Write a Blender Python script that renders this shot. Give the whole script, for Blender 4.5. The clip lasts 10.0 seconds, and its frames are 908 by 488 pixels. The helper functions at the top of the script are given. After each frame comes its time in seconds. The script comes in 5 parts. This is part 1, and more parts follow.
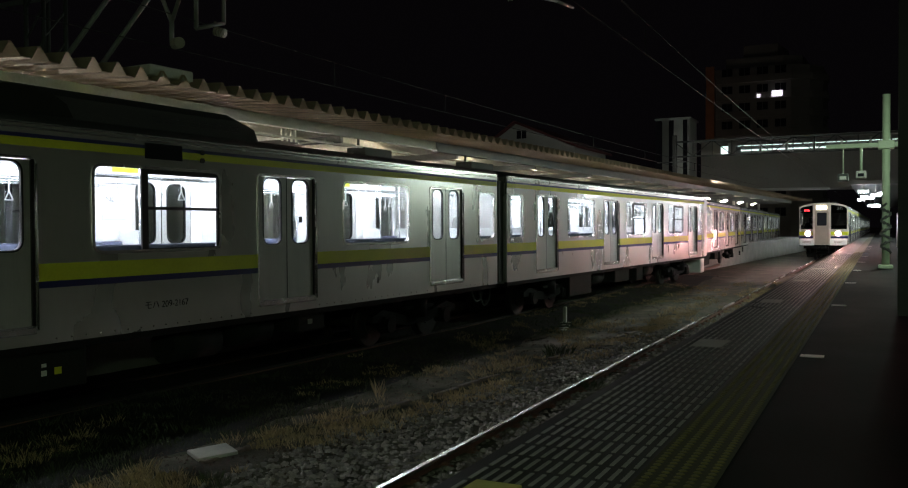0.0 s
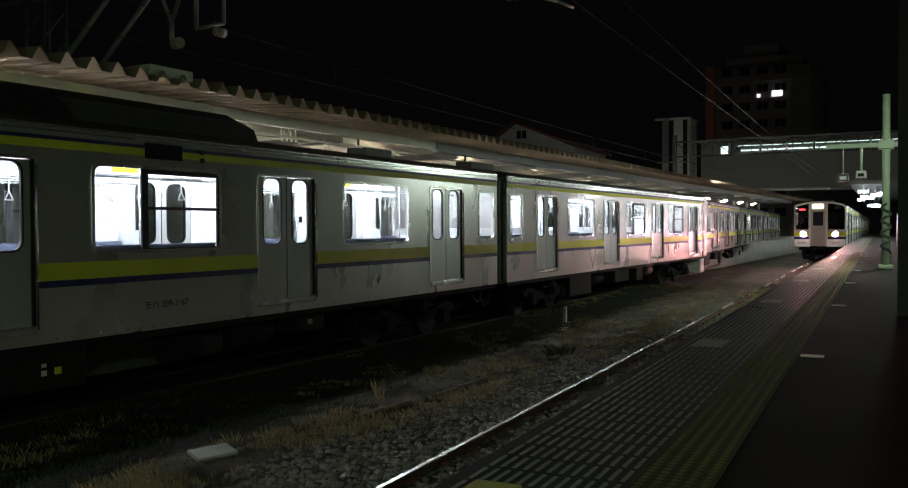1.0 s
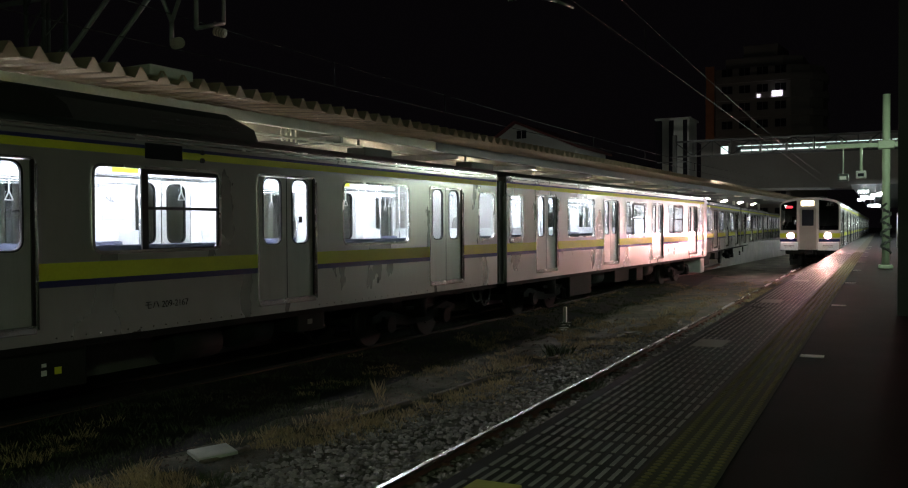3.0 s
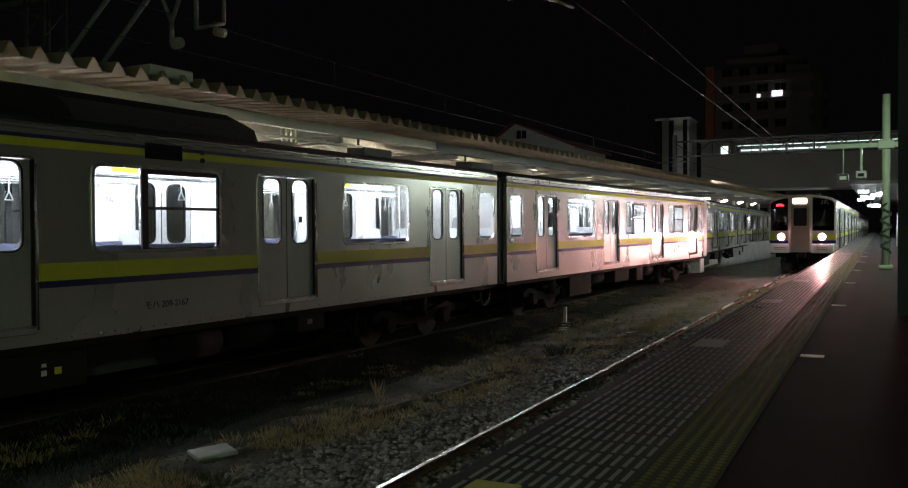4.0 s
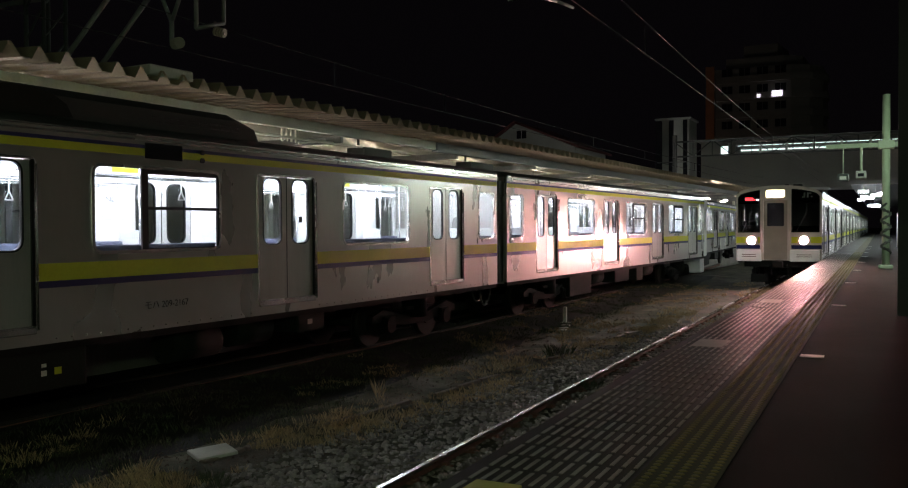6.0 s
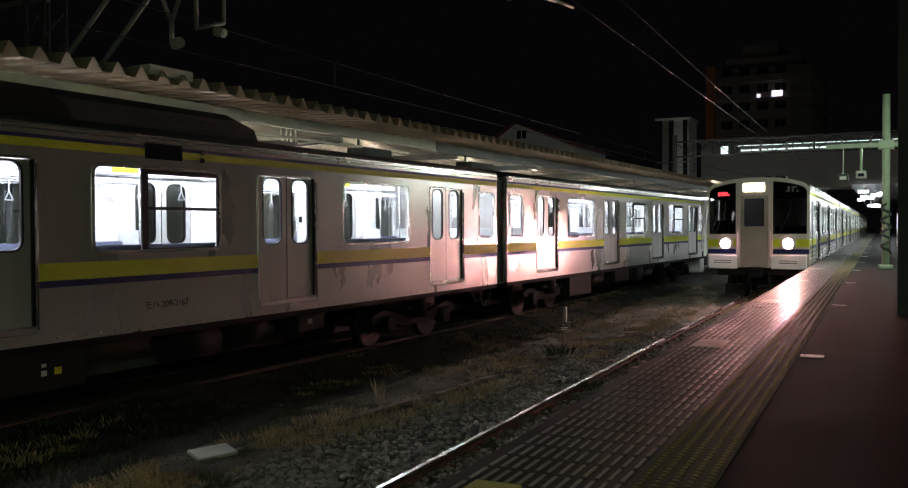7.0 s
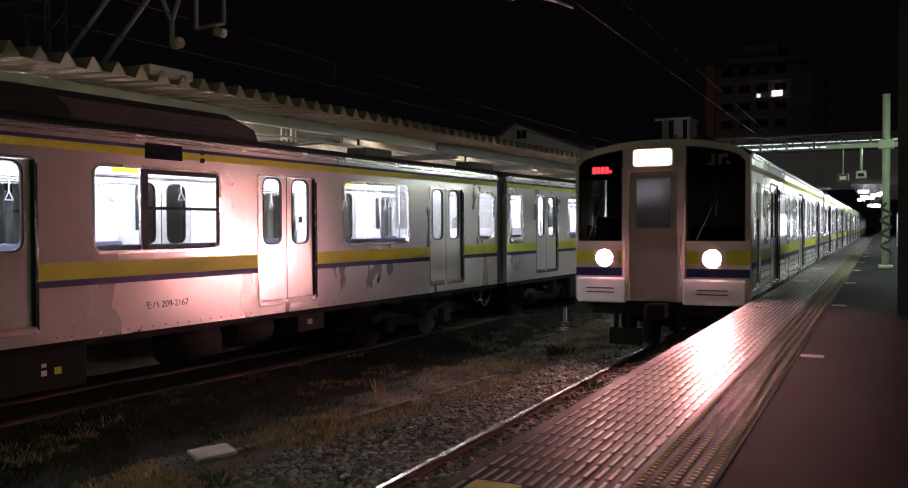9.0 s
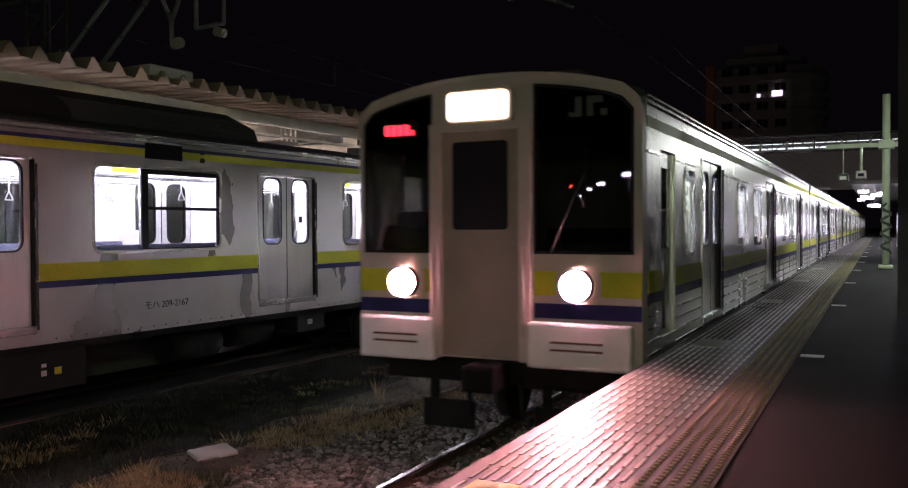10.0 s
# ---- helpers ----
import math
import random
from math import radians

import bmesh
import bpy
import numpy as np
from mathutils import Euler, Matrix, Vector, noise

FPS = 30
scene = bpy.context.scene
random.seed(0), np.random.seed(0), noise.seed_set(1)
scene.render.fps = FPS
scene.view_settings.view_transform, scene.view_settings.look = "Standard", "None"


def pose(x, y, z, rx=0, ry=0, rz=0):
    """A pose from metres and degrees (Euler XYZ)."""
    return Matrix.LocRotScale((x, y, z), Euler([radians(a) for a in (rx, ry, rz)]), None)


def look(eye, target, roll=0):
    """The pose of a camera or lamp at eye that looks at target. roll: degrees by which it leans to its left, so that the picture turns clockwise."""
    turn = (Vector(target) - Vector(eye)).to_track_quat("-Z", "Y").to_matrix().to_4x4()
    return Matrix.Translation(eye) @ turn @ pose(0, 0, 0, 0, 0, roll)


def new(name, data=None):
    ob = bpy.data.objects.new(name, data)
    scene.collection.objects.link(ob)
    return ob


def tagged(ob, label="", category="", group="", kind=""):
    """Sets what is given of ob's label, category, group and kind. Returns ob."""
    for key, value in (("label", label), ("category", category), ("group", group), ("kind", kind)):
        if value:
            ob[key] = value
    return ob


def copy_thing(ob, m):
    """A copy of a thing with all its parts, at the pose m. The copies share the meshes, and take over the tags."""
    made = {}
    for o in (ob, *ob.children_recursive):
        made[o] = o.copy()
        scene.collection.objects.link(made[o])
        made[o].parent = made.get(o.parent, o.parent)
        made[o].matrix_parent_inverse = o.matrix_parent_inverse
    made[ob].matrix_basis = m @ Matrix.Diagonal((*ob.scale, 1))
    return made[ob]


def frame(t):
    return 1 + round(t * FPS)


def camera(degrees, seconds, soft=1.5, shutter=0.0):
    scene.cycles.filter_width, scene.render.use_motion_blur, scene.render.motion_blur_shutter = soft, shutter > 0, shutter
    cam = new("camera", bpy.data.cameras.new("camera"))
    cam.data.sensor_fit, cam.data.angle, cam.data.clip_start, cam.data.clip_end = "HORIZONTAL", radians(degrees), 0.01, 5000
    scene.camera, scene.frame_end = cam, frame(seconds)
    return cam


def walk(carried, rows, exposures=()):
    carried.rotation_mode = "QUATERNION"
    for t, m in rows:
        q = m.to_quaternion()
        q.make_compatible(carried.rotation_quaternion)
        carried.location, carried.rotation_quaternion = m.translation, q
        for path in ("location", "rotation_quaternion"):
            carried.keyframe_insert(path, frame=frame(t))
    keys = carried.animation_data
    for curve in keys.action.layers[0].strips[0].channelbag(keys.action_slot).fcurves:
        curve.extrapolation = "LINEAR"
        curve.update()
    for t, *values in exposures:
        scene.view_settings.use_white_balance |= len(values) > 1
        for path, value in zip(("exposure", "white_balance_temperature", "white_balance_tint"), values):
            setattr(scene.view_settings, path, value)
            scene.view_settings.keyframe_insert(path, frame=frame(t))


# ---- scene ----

# World: y runs along the arriving track, z = 0 is the top of the rails, the eye stands at x = y = 0.
cam = camera(55.52, 10.0, soft=1.15, shutter=0.35)
EYE = (0.0, 0.0, 2.275)
YAW, PITCH, ROLL = 0.4597, -0.0194, -0.0054
AHEAD = Vector((-math.sin(YAW) * math.cos(PITCH), math.cos(YAW) * math.cos(PITCH), math.sin(PITCH)))
STAND = look(EYE, Vector(EYE) + AHEAD * 10, math.degrees(ROLL))
walk(cam, [(0.0, STAND), (10.0, STAND)],
     exposures=[(0.0, 0.16, 6250, 12), (5.0, 0.16, 6250, 14), (7.5, 0.18, 6250, 18), (9.0, 0.1, 6300, 26), (9.5, 0.06, 6300, 31), (10.0, 0.2, 6350, 40)])

# ---- light ----
world = bpy.data.worlds.new("night")
scene.world = world
world.use_nodes = True
world.node_tree.nodes["Background"].inputs[0].default_value = (0.25, 0.2, 0.24, 1)
world.node_tree.nodes["Background"].inputs[1].default_value = 0.006


def lamp(name, at, aim, watts, size, size_y, colour):
    """An area light, for long fluorescent platform lamps and for added fills."""
    d = bpy.data.lights.new(name, "AREA")
    d.shape, d.size, d.size_y, d.energy, d.color = "RECTANGLE", size, size_y, watts, colour
    ob = new(name, d)
    ob.matrix_world = look(at, aim)
    return ob


GREENISH = (0.72, 1.0, 0.56)
# lamps under the roof of the near platform, behind the eye
for yy in (-14.0, -8.0, -2.0):
    lamp("platform_light", (1.6, yy, 3.75), (-1.2, yy + 1.0, 2.3), 66, 1.2, 0.3, GREENISH)
    lamp("platform_light", (1.7, yy, 3.7), (1.7, yy, 0), 14, 1.2, 0.3, GREENISH)
# lamps further down the near platform
lamp("platform_light", (1.5, 21.0, 4.9), (0.1, 26.5, 3.2), 140, 0.3, 1.2, (0.8, 1.0, 0.75))
lamp("platform_light", (0.7, 29.0, 4.95), (-4.0, 25.0, 1.5), 190, 0.3, 1.2, (0.82, 1.0, 0.8))
for yy in (44.0, 58.0, 72.0, 86.0):
    lamp("platform_light", (0.7, yy, 4.2), (-0.8, yy, 1.5), 180 if yy < 50 else 270, 0.3, 1.2, (0.9, 1.0, 0.9))
# an unseen light added above the far platform to brighten the footbridge
lamp("bridge_fill", (-9.6, 50, 5.6), (-8.5, 75, 7.0), 260, 0.5, 0.5, (1.0, 0.98, 0.85))

# unseen orange and pale green lights added to brighten the far apartment block
lamp("apartment_fill", (-34, 128, 9), (-24, 150, 22), 80, 2, 2, (1.0, 0.72, 0.55))
lamp("apartment_fill", (6, 120, 8), (-10, 150, 22), 80, 2, 2, (0.9, 0.95, 0.7))

# ---- materials ----


def mat(name, col, rough=0.6, metal=0.0, var=0.25, scale=3.0, fine=60.0, bump=0.15, stretch=(1, 1, 1), glow=0.0, glow_col=None, per_island=False, spec=0.5, brushed=0.0, coat=0.0, second=None):
    m = bpy.data.materials.new(name)
    m.use_nodes = True
    nt = m.node_tree
    b = nt.nodes["Principled BSDF"]
    tc = nt.nodes.new("ShaderNodeTexCoord")
    mp = nt.nodes.new("ShaderNodeMapping")
    mp.inputs["Scale"].default_value = stretch
    nt.links.new(tc.outputs["Object"], mp.inputs["Vector"])
    n1 = nt.nodes.new("ShaderNodeTexNoise")
    n1.inputs["Scale"].default_value, n1.inputs["Detail"].default_value = scale, 5
    n2 = nt.nodes.new("ShaderNodeTexNoise")
    n2.inputs["Scale"].default_value, n2.inputs["Detail"].default_value = fine, 3
    nt.links.new(mp.outputs[0], n1.inputs["Vector"])
    nt.links.new(mp.outputs[0], n2.inputs["Vector"])
    add = nt.nodes.new("ShaderNodeMath")
    add.operation = "MULTIPLY_ADD"
    nt.links.new(n2.outputs["Fac"], add.inputs[0])
    add.inputs[1].default_value = 0.5
    nt.links.new(n1.outputs["Fac"], add.inputs[2])
    src = add.outputs[0]
    if per_island:
        geo = nt.nodes.new("ShaderNodeNewGeometry")
        a2 = nt.nodes.new("ShaderNodeMath")
        a2.operation = "MULTIPLY_ADD"
        nt.links.new(geo.outputs["Random Per Island"], a2.inputs[0])
        a2.inputs[1].default_value = 0.8
        nt.links.new(src, a2.inputs[2])
        src = a2.outputs[0]
    rng = nt.nodes.new("ShaderNodeMapRange")
    rng.inputs["From Min"].default_value, rng.inputs["From Max"].default_value = (0.45, 1.05) if not per_island else (0.5, 1.7)
    rng.inputs["To Min"].default_value, rng.inputs["To Max"].default_value = 1 - var, 1 + var
    nt.links.new(src, rng.inputs["Value"])
    mul = nt.nodes.new("ShaderNodeVectorMath")
    mul.operation = "MULTIPLY"
    mul.inputs[0].default_value = col
    if second:
        n3 = nt.nodes.new("ShaderNodeTexNoise")
        n3.inputs["Scale"].default_value, n3.inputs["Detail"].default_value = scale * 0.6, 8
        n3.inputs["Roughness"].default_value = 0.75
        nt.links.new(tc.outputs["Object"], n3.inputs["Vector"])
        mx = nt.nodes.new("ShaderNodeMix")
        mx.data_type = "RGBA"
        mx.inputs["A"].default_value, mx.inputs["B"].default_value = (*col, 1), (*second, 1)
        r3 = nt.nodes.new("ShaderNodeMapRange")
        r3.inputs["From Min"].default_value, r3.inputs["From Max"].default_value = 0.42, 0.58
        nt.links.new(n3.outputs["Fac"], r3.inputs["Value"])
        nt.links.new(r3.outputs[0], mx.inputs["Factor"])
        nt.links.new(mx.outputs["Result"], mul.inputs[0])
    nt.links.new(rng.outputs[0], mul.inputs[1])
    nt.links.new(mul.outputs[0], b.inputs["Base Color"])
    rr = nt.nodes.new("ShaderNodeMapRange")
    rr.inputs["From Min"].default_value, rr.inputs["From Max"].default_value = 0.3, 0.75
    rr.inputs["To Min"].default_value, rr.inputs["To Max"].default_value = (rough - 0.02, rough + 0.03) if brushed else (max(rough - 0.1 * rough - 0.03, 0.02), min(rough + 0.12, 1))
    nt.links.new(n1.outputs["Fac"], rr.inputs["Value"])
    nt.links.new(rr.outputs[0], b.inputs["Roughness"])
    b.inputs["Metallic"].default_value = metal
    b.inputs["Specular IOR Level"].default_value = spec
    b.inputs["Coat Weight"].default_value, b.inputs["Coat Roughness"].default_value = coat, 0.1
    if brushed:
        tg = nt.nodes.new("ShaderNodeTangent")
        tg.direction_type, tg.axis = "RADIAL", "Z"
        nt.links.new(tg.outputs[0], b.inputs["Tangent"])
        b.inputs["Anisotropic"].default_value, b.inputs["Anisotropic Rotation"].default_value = brushed, 0.25
    if bump:
        bp = nt.nodes.new("ShaderNodeBump")
        bp.inputs["Strength"].default_value, bp.inputs["Distance"].default_value = bump, 0.01
        nt.links.new(add.outputs[0], bp.inputs["Height"])
        nt.links.new(bp.outputs[0], b.inputs["Normal"])
    if glow:
        b.inputs["Emission Color"].default_value = (*(glow_col or col), 1)
        b.inputs["Emission Strength"].default_value = glow
    return m


def glass(name, tint=(0.9, 0.95, 0.95), rough=0.02, clear=0.9):
    """Thin window glass: mostly clear, a gloss on top."""
    m = bpy.data.materials.new(name)
    m.use_nodes = True
    nt = m.node_tree
    nt.nodes.clear()
    out = nt.nodes.new("ShaderNodeOutputMaterial")
    mix = nt.nodes.new("ShaderNodeMixShader")
    tr = nt.nodes.new("ShaderNodeBsdfTransparent")
    tr.inputs[0].default_value = (*[c * clear for c in tint], 1)
    gl = nt.nodes.new("ShaderNodeBsdfGlossy")
    gl.inputs["Roughness"].default_value = rough
    fr = nt.nodes.new("ShaderNodeLayerWeight")
    fr.inputs[0].default_value = 0.5
    pw = nt.nodes.new("ShaderNodeMath")
    pw.operation = "POWER"
    nt.links.new(fr.outputs["Facing"], pw.inputs[0])
    pw.inputs[1].default_value = 4.0
    sc = nt.nodes.new("ShaderNodeMath")
    sc.operation = "MULTIPLY_ADD"
    nt.links.new(pw.outputs[0], sc.inputs[0])
    sc.inputs[1].default_value, sc.inputs[2].default_value = 0.7, 0.03
    nt.links.new(sc.outputs[0], mix.inputs[0])
    nt.links.new(tr.outputs[0], mix.inputs[1])
    nt.links.new(gl.outputs[0], mix.inputs[2])
    nt.links.new(mix.outputs[0], out.inputs[0])
    return m


STEEL = mat("stainless_steel", (0.52, 0.51, 0.49), 0.28, 0.68, 0.06, 0.7, 9, 0.0, (1, 1.5, 0.7), brushed=0.5, coat=0.45)
STEEL_DOOR = mat("brushed_door_steel", (0.56, 0.55, 0.53), 0.3, 0.62, 0.1, 1.6, 12, 0.0, (1, 4, 0.4), brushed=0.5, coat=0.4)
BEAD = mat("bright_steel_bead", (0.62, 0.62, 0.6), 0.26, 0.9, 0.1, 2, 30, 0.0, brushed=0.05)
YELLOW = mat("yellow_band", (0.5, 0.52, 0.02), 0.5, 0.0, 0.16, 1.5, 25, 0.0, spec=0.3)
BLUE = mat("navy_band", (0.01, 0.014, 0.09), 0.5, 0.0, 0.2, 2, 25, 0.0, spec=0.3)
BLACK = mat("black_rubber", (0.01, 0.01, 0.011), 0.55, 0.0, 0.3, 5, 50, 0.0, spec=0.25)
ROOFGREY = mat("dull_roof_paint", (0.035, 0.036, 0.035), 0.75, 0.0, 0.35, 1.5, 20, 0.15)
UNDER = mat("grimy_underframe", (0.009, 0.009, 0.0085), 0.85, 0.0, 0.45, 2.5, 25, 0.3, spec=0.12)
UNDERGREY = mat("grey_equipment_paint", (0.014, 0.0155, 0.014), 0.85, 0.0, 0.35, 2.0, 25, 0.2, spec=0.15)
WHEEL = mat("worn_wheel_and_unlit_rail_steel", (0.024, 0.022, 0.02), 0.7, 0.0, 0.35, 4, 30, 0.15, spec=0.2)
INWHITE = mat("interior_panel", (0.8, 0.8, 0.8), 0.5, 0.0, 0.05, 2, 30, 0.02)
INGREY = mat("interior_grey", (0.42, 0.43, 0.45), 0.5, 0.0, 0.1, 2, 30, 0.03)
INFLOOR = mat("interior_floor", (0.3, 0.3, 0.31), 0.6, 0.0, 0.15, 3, 60, 0.05)
SEAT = mat("blue_seat_moquette", (0.1, 0.11, 0.17), 0.95, 0.0, 0.3, 8, 150, 0.3)
CHROME = mat("polished_pole", (0.7, 0.7, 0.7), 0.2, 1.0, 0.05, 3, 40, 0.0)
STRAP = mat("white_plastic_strap", (0.7, 0.7, 0.68), 0.5, 0.0, 0.1, 5, 50, 0.02)
TUBE = mat("lit_fluorescent_tube", (1, 1, 1), 0.4, 0, 0, glow=42.0, glow_col=(0.98, 0.97, 1.0), bump=0)
TUBE_DIM = mat("lit_coach_tube", (1, 1, 1), 0.4, 0, 0, glow=70.0, glow_col=(0.95, 1.0, 0.95), bump=0)
PANE = glass("window_pane")
# clear lens with emission added to stand in for the headlight's glare
LENS = glass("glaring_headlight_lens", (1.0, 0.97, 0.96), 0.05, 0.92)
nt = LENS.node_tree
glare = nt.nodes.new("ShaderNodeEmission")
glare.inputs[0].default_value, glare.inputs[1].default_value = (1.0, 0.46, 0.48, 1), 240.0
both = nt.nodes.new("ShaderNodeAddShader")
last = nt.nodes["Material Output"].inputs[0].links[0].from_node
nt.links.new(last.outputs[0], both.inputs[0])
nt.links.new(glare.outputs[0], both.inputs[1])
nt.links.new(both.outputs[0], nt.nodes["Material Output"].inputs[0])
DARKPANE = glass("tinted_cab_glass", (0.62, 0.62, 0.6), 0.01, 0.8)
CREAM = mat("cream_front_paint", (0.5, 0.44, 0.39), 0.45, 0.0, 0.12, 2, 30, 0.05)
DOORPAINT = mat("brown_gangway_paint", (0.3, 0.25, 0.21), 0.5, 0.0, 0.15, 2, 30, 0.05)
WHITEFRP = mat("white_moulded_front", (0.75, 0.75, 0.73), 0.4, 0.0, 0.1, 2, 30, 0.04)
HEADLIGHT = mat("lit_headlight_bowl", (1, 0.8, 0.75), 0.3, 0, 0, glow=300.0, glow_col=(1.0, 0.44, 0.36), bump=0)
BULB = mat("lit_headlight_bulb", (1, 0.8, 0.75), 0.3, 0, 0, glow=8500.0, glow_col=(1.0, 0.44, 0.36), bump=0)
BEAM = mat("lit_long_beam", (1, 0.8, 0.75), 0.3, 0, 0, glow=400000.0, glow_col=(1.0, 0.44, 0.36), bump=0)
BULB_DIM = mat("lit_dim_headlight_bulb", (1, 0.8, 0.75), 0.3, 0, 0, glow=1600.0, glow_col=(1.0, 0.44, 0.36), bump=0)
BEAM_DIM = mat("lit_dim_long_beam", (1, 0.8, 0.75), 0.3, 0, 0, glow=180000.0, glow_col=(1.0, 0.44, 0.36), bump=0)
SIGN_LIT = mat("lit_destination_blind", (1, 1, 0.9), 0.4, 0, 0.0, glow=3.6, glow_col=(1.0, 0.84, 0.5), bump=0)
LED_RED = mat("red_led_display", (0.8, 0.05, 0.06), 0.4, 0, 0.0, glow=3.5, glow_col=(1.0, 0.03, 0.04), bump=0)
ASPHALT = mat("platform_asphalt", (0.009, 0.0105, 0.0095), 0.95, 0.0, 0.4, 1.2, 140, 0.15, spec=0.08)
PAVING = mat("edge_paving", (0.026, 0.025, 0.023), 0.6, 0.0, 0.4, 1.5, 80, 0.1, spec=0.3)
BAR = mat("worn_raised_bar", (0.24, 0.23, 0.2), 0.32, 0.0, 0.35, 2, 60, 0.05, per_island=True, spec=0.6)
TACTILE = mat("dirty_tactile_tile", (0.06, 0.058, 0.03), 0.8, 0.0, 0.4, 2.0, 60, 0.06, spec=0.2)
STUD = mat("worn_yellow_stud", (0.15, 0.132, 0.04), 0.6, 0.0, 0.4, 3.0, 60, 0.06, spec=0.3)
CONCRETE = mat("weathered_concrete", (0.26, 0.25, 0.23), 0.85, 0.0, 0.3, 1.2, 40, 0.35)
PALECONC = mat("pale_slab", (0.42, 0.42, 0.37), 0.8, 0.0, 0.2, 3, 60, 0.3)
WHITEPAINT = mat("worn_white_paint", (0.7, 0.7, 0.66), 0.55, 0.0, 0.25, 4, 50, 0.1)
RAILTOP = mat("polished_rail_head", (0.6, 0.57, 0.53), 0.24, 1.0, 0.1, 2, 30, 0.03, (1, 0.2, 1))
RUST = mat("rusty_rail_web", (0.13, 0.06, 0.04), 0.8, 0.2, 0.4, 3, 40, 0.3)
SLEEPER = mat("concrete_sleeper", (0.12, 0.095, 0.075), 0.85, 0.0, 0.3, 3, 40, 0.3)
DIRT = mat("dirt_and_fine_ballast", (0.095, 0.088, 0.062), 0.95, 0.0, 0.75, 1.6, 70, 0.9, second=(0.04, 0.043, 0.024), spec=0.2)
STONE = mat("ballast_stone", (0.14, 0.13, 0.11), 0.85, 0.0, 0.7, 5, 40, 0.3, per_island=True)
GRASS = mat("dry_weed", (0.28, 0.21, 0.11), 0.8, 0.0, 0.6, 1.5, 20, 0.0, per_island=True)
ROOFSHEET = mat("folded_steel_roof_sheet", (0.4, 0.32, 0.23), 0.6, 0.1, 0.2, 1.5, 20, 0.08)
FASCIA = mat("pale_painted_beam", (0.7, 0.69, 0.6), 0.55, 0.0, 0.15, 1.5, 20, 0.05)
FASCIA_GREY = mat("grey_painted_beam", (0.24, 0.24, 0.24), 0.6, 0.0, 0.2, 1.5, 20, 0.05)
GREENPOLE = mat("pale_green_steel", (0.36, 0.44, 0.3), 0.55, 0.0, 0.2, 3, 40, 0.1)
DARKSTEEL = mat("dark_steel", (0.07, 0.075, 0.07), 0.6, 0.3, 0.3, 3, 40, 0.1)
GALV = mat("galvanised_steel", (0.3, 0.31, 0.3), 0.5, 0.5, 0.2, 4, 40, 0.08)
CERAMIC = mat("insulator_ceramic", (0.4, 0.36, 0.3), 0.3, 0.0, 0.15, 4, 30, 0.0)
COPPER = mat("contact_wire", (0.035, 0.035, 0.034), 0.7, 0.2, 0.1, 4, 30, 0.0)
WALLGREY = mat("grey_clad_wall", (0.27, 0.26, 0.24), 0.7, 0.0, 0.15, 0.4, 8, 0.05)
WALLWHITE = mat("white_clad_wall", (0.52, 0.53, 0.5), 0.6, 0.0, 0.15, 0.5, 10, 0.05)
RENDERWALL = mat("far_apartment_wall", (0.24, 0.23, 0.21), 0.8, 0.0, 0.2, 0.3, 5, 0.05)
BROWNWALL = mat("brown_tile_strip", (0.45, 0.2, 0.1), 0.8, 0.0, 0.2, 0.4, 6, 0.05)
ROOFTILE = mat("dark_red_roof", (0.16, 0.05, 0.05), 0.7, 0.0, 0.25, 0.6, 8, 0.1)
LITWINDOW = mat("lit_far_window", (1, 1, 0.95), 0.5, 0, 0.0, glow=1.6, glow_col=(1.0, 0.9, 1.0), bump=0)
LITSTRIP = mat("lit_corridor_glass", (1, 1, 1), 0.5, 0, 0.0, glow=2.2, glow_col=(0.9, 1.0, 0.92), bump=0)
LAMPFACE = mat("lit_lamp_face", (1, 1, 1), 0.5, 0, 0.0, glow=14.0, glow_col=(0.92, 0.95, 1.0), bump=0)
DARKGLASS = mat("dark_window_glass", (0.02, 0.02, 0.025), 0.06, 0.0, 0.1, 1, 10, 0.0)

# ---- mesh helpers ----


def box(bm, x0, x1, y0, y1, z0, z1, bevel=0.0):
    v = [bm.verts.new((x, y, z)) for z in (z0, z1) for y in (y0, y1) for x in (x0, x1)]
    fs = [bm.faces.new([v[i] for i in q]) for q in ((0, 2, 3, 1), (4, 5, 7, 6), (0, 1, 5, 4), (2, 6, 7, 3), (0, 4, 6, 2), (1, 3, 7, 5))]
    if bevel:
        es = list({e for f in fs for e in f.edges})
        bmesh.ops.bevel(bm, geom=es, offset=bevel, segments=2, affect="EDGES", profile=0.5)
    return bm


def boxm(*a, bevel=0.0):
    return box(bmesh.new(), *a, bevel=bevel)


def bar(bm, a, b, r, n=8):
    """A round bar from a to b."""
    a, b = Vector(a), Vector(b)
    d = (b - a).normalized()
    u = d.orthogonal().normalized()
    w = d.cross(u)
    rings = []
    for c in (a, b):
        rings.append([bm.verts.new(c + (u * math.cos(k * math.tau / n) + w * math.sin(k * math.tau / n)) * r) for k in range(n)])
    for k in range(n):
        f = bm.faces.new((rings[0][k], rings[0][(k + 1) % n], rings[1][(k + 1) % n], rings[1][k]))
        f.smooth = n > 5
    bm.faces.new(rings[0][::-1])
    bm.faces.new(rings[1])
    return bm


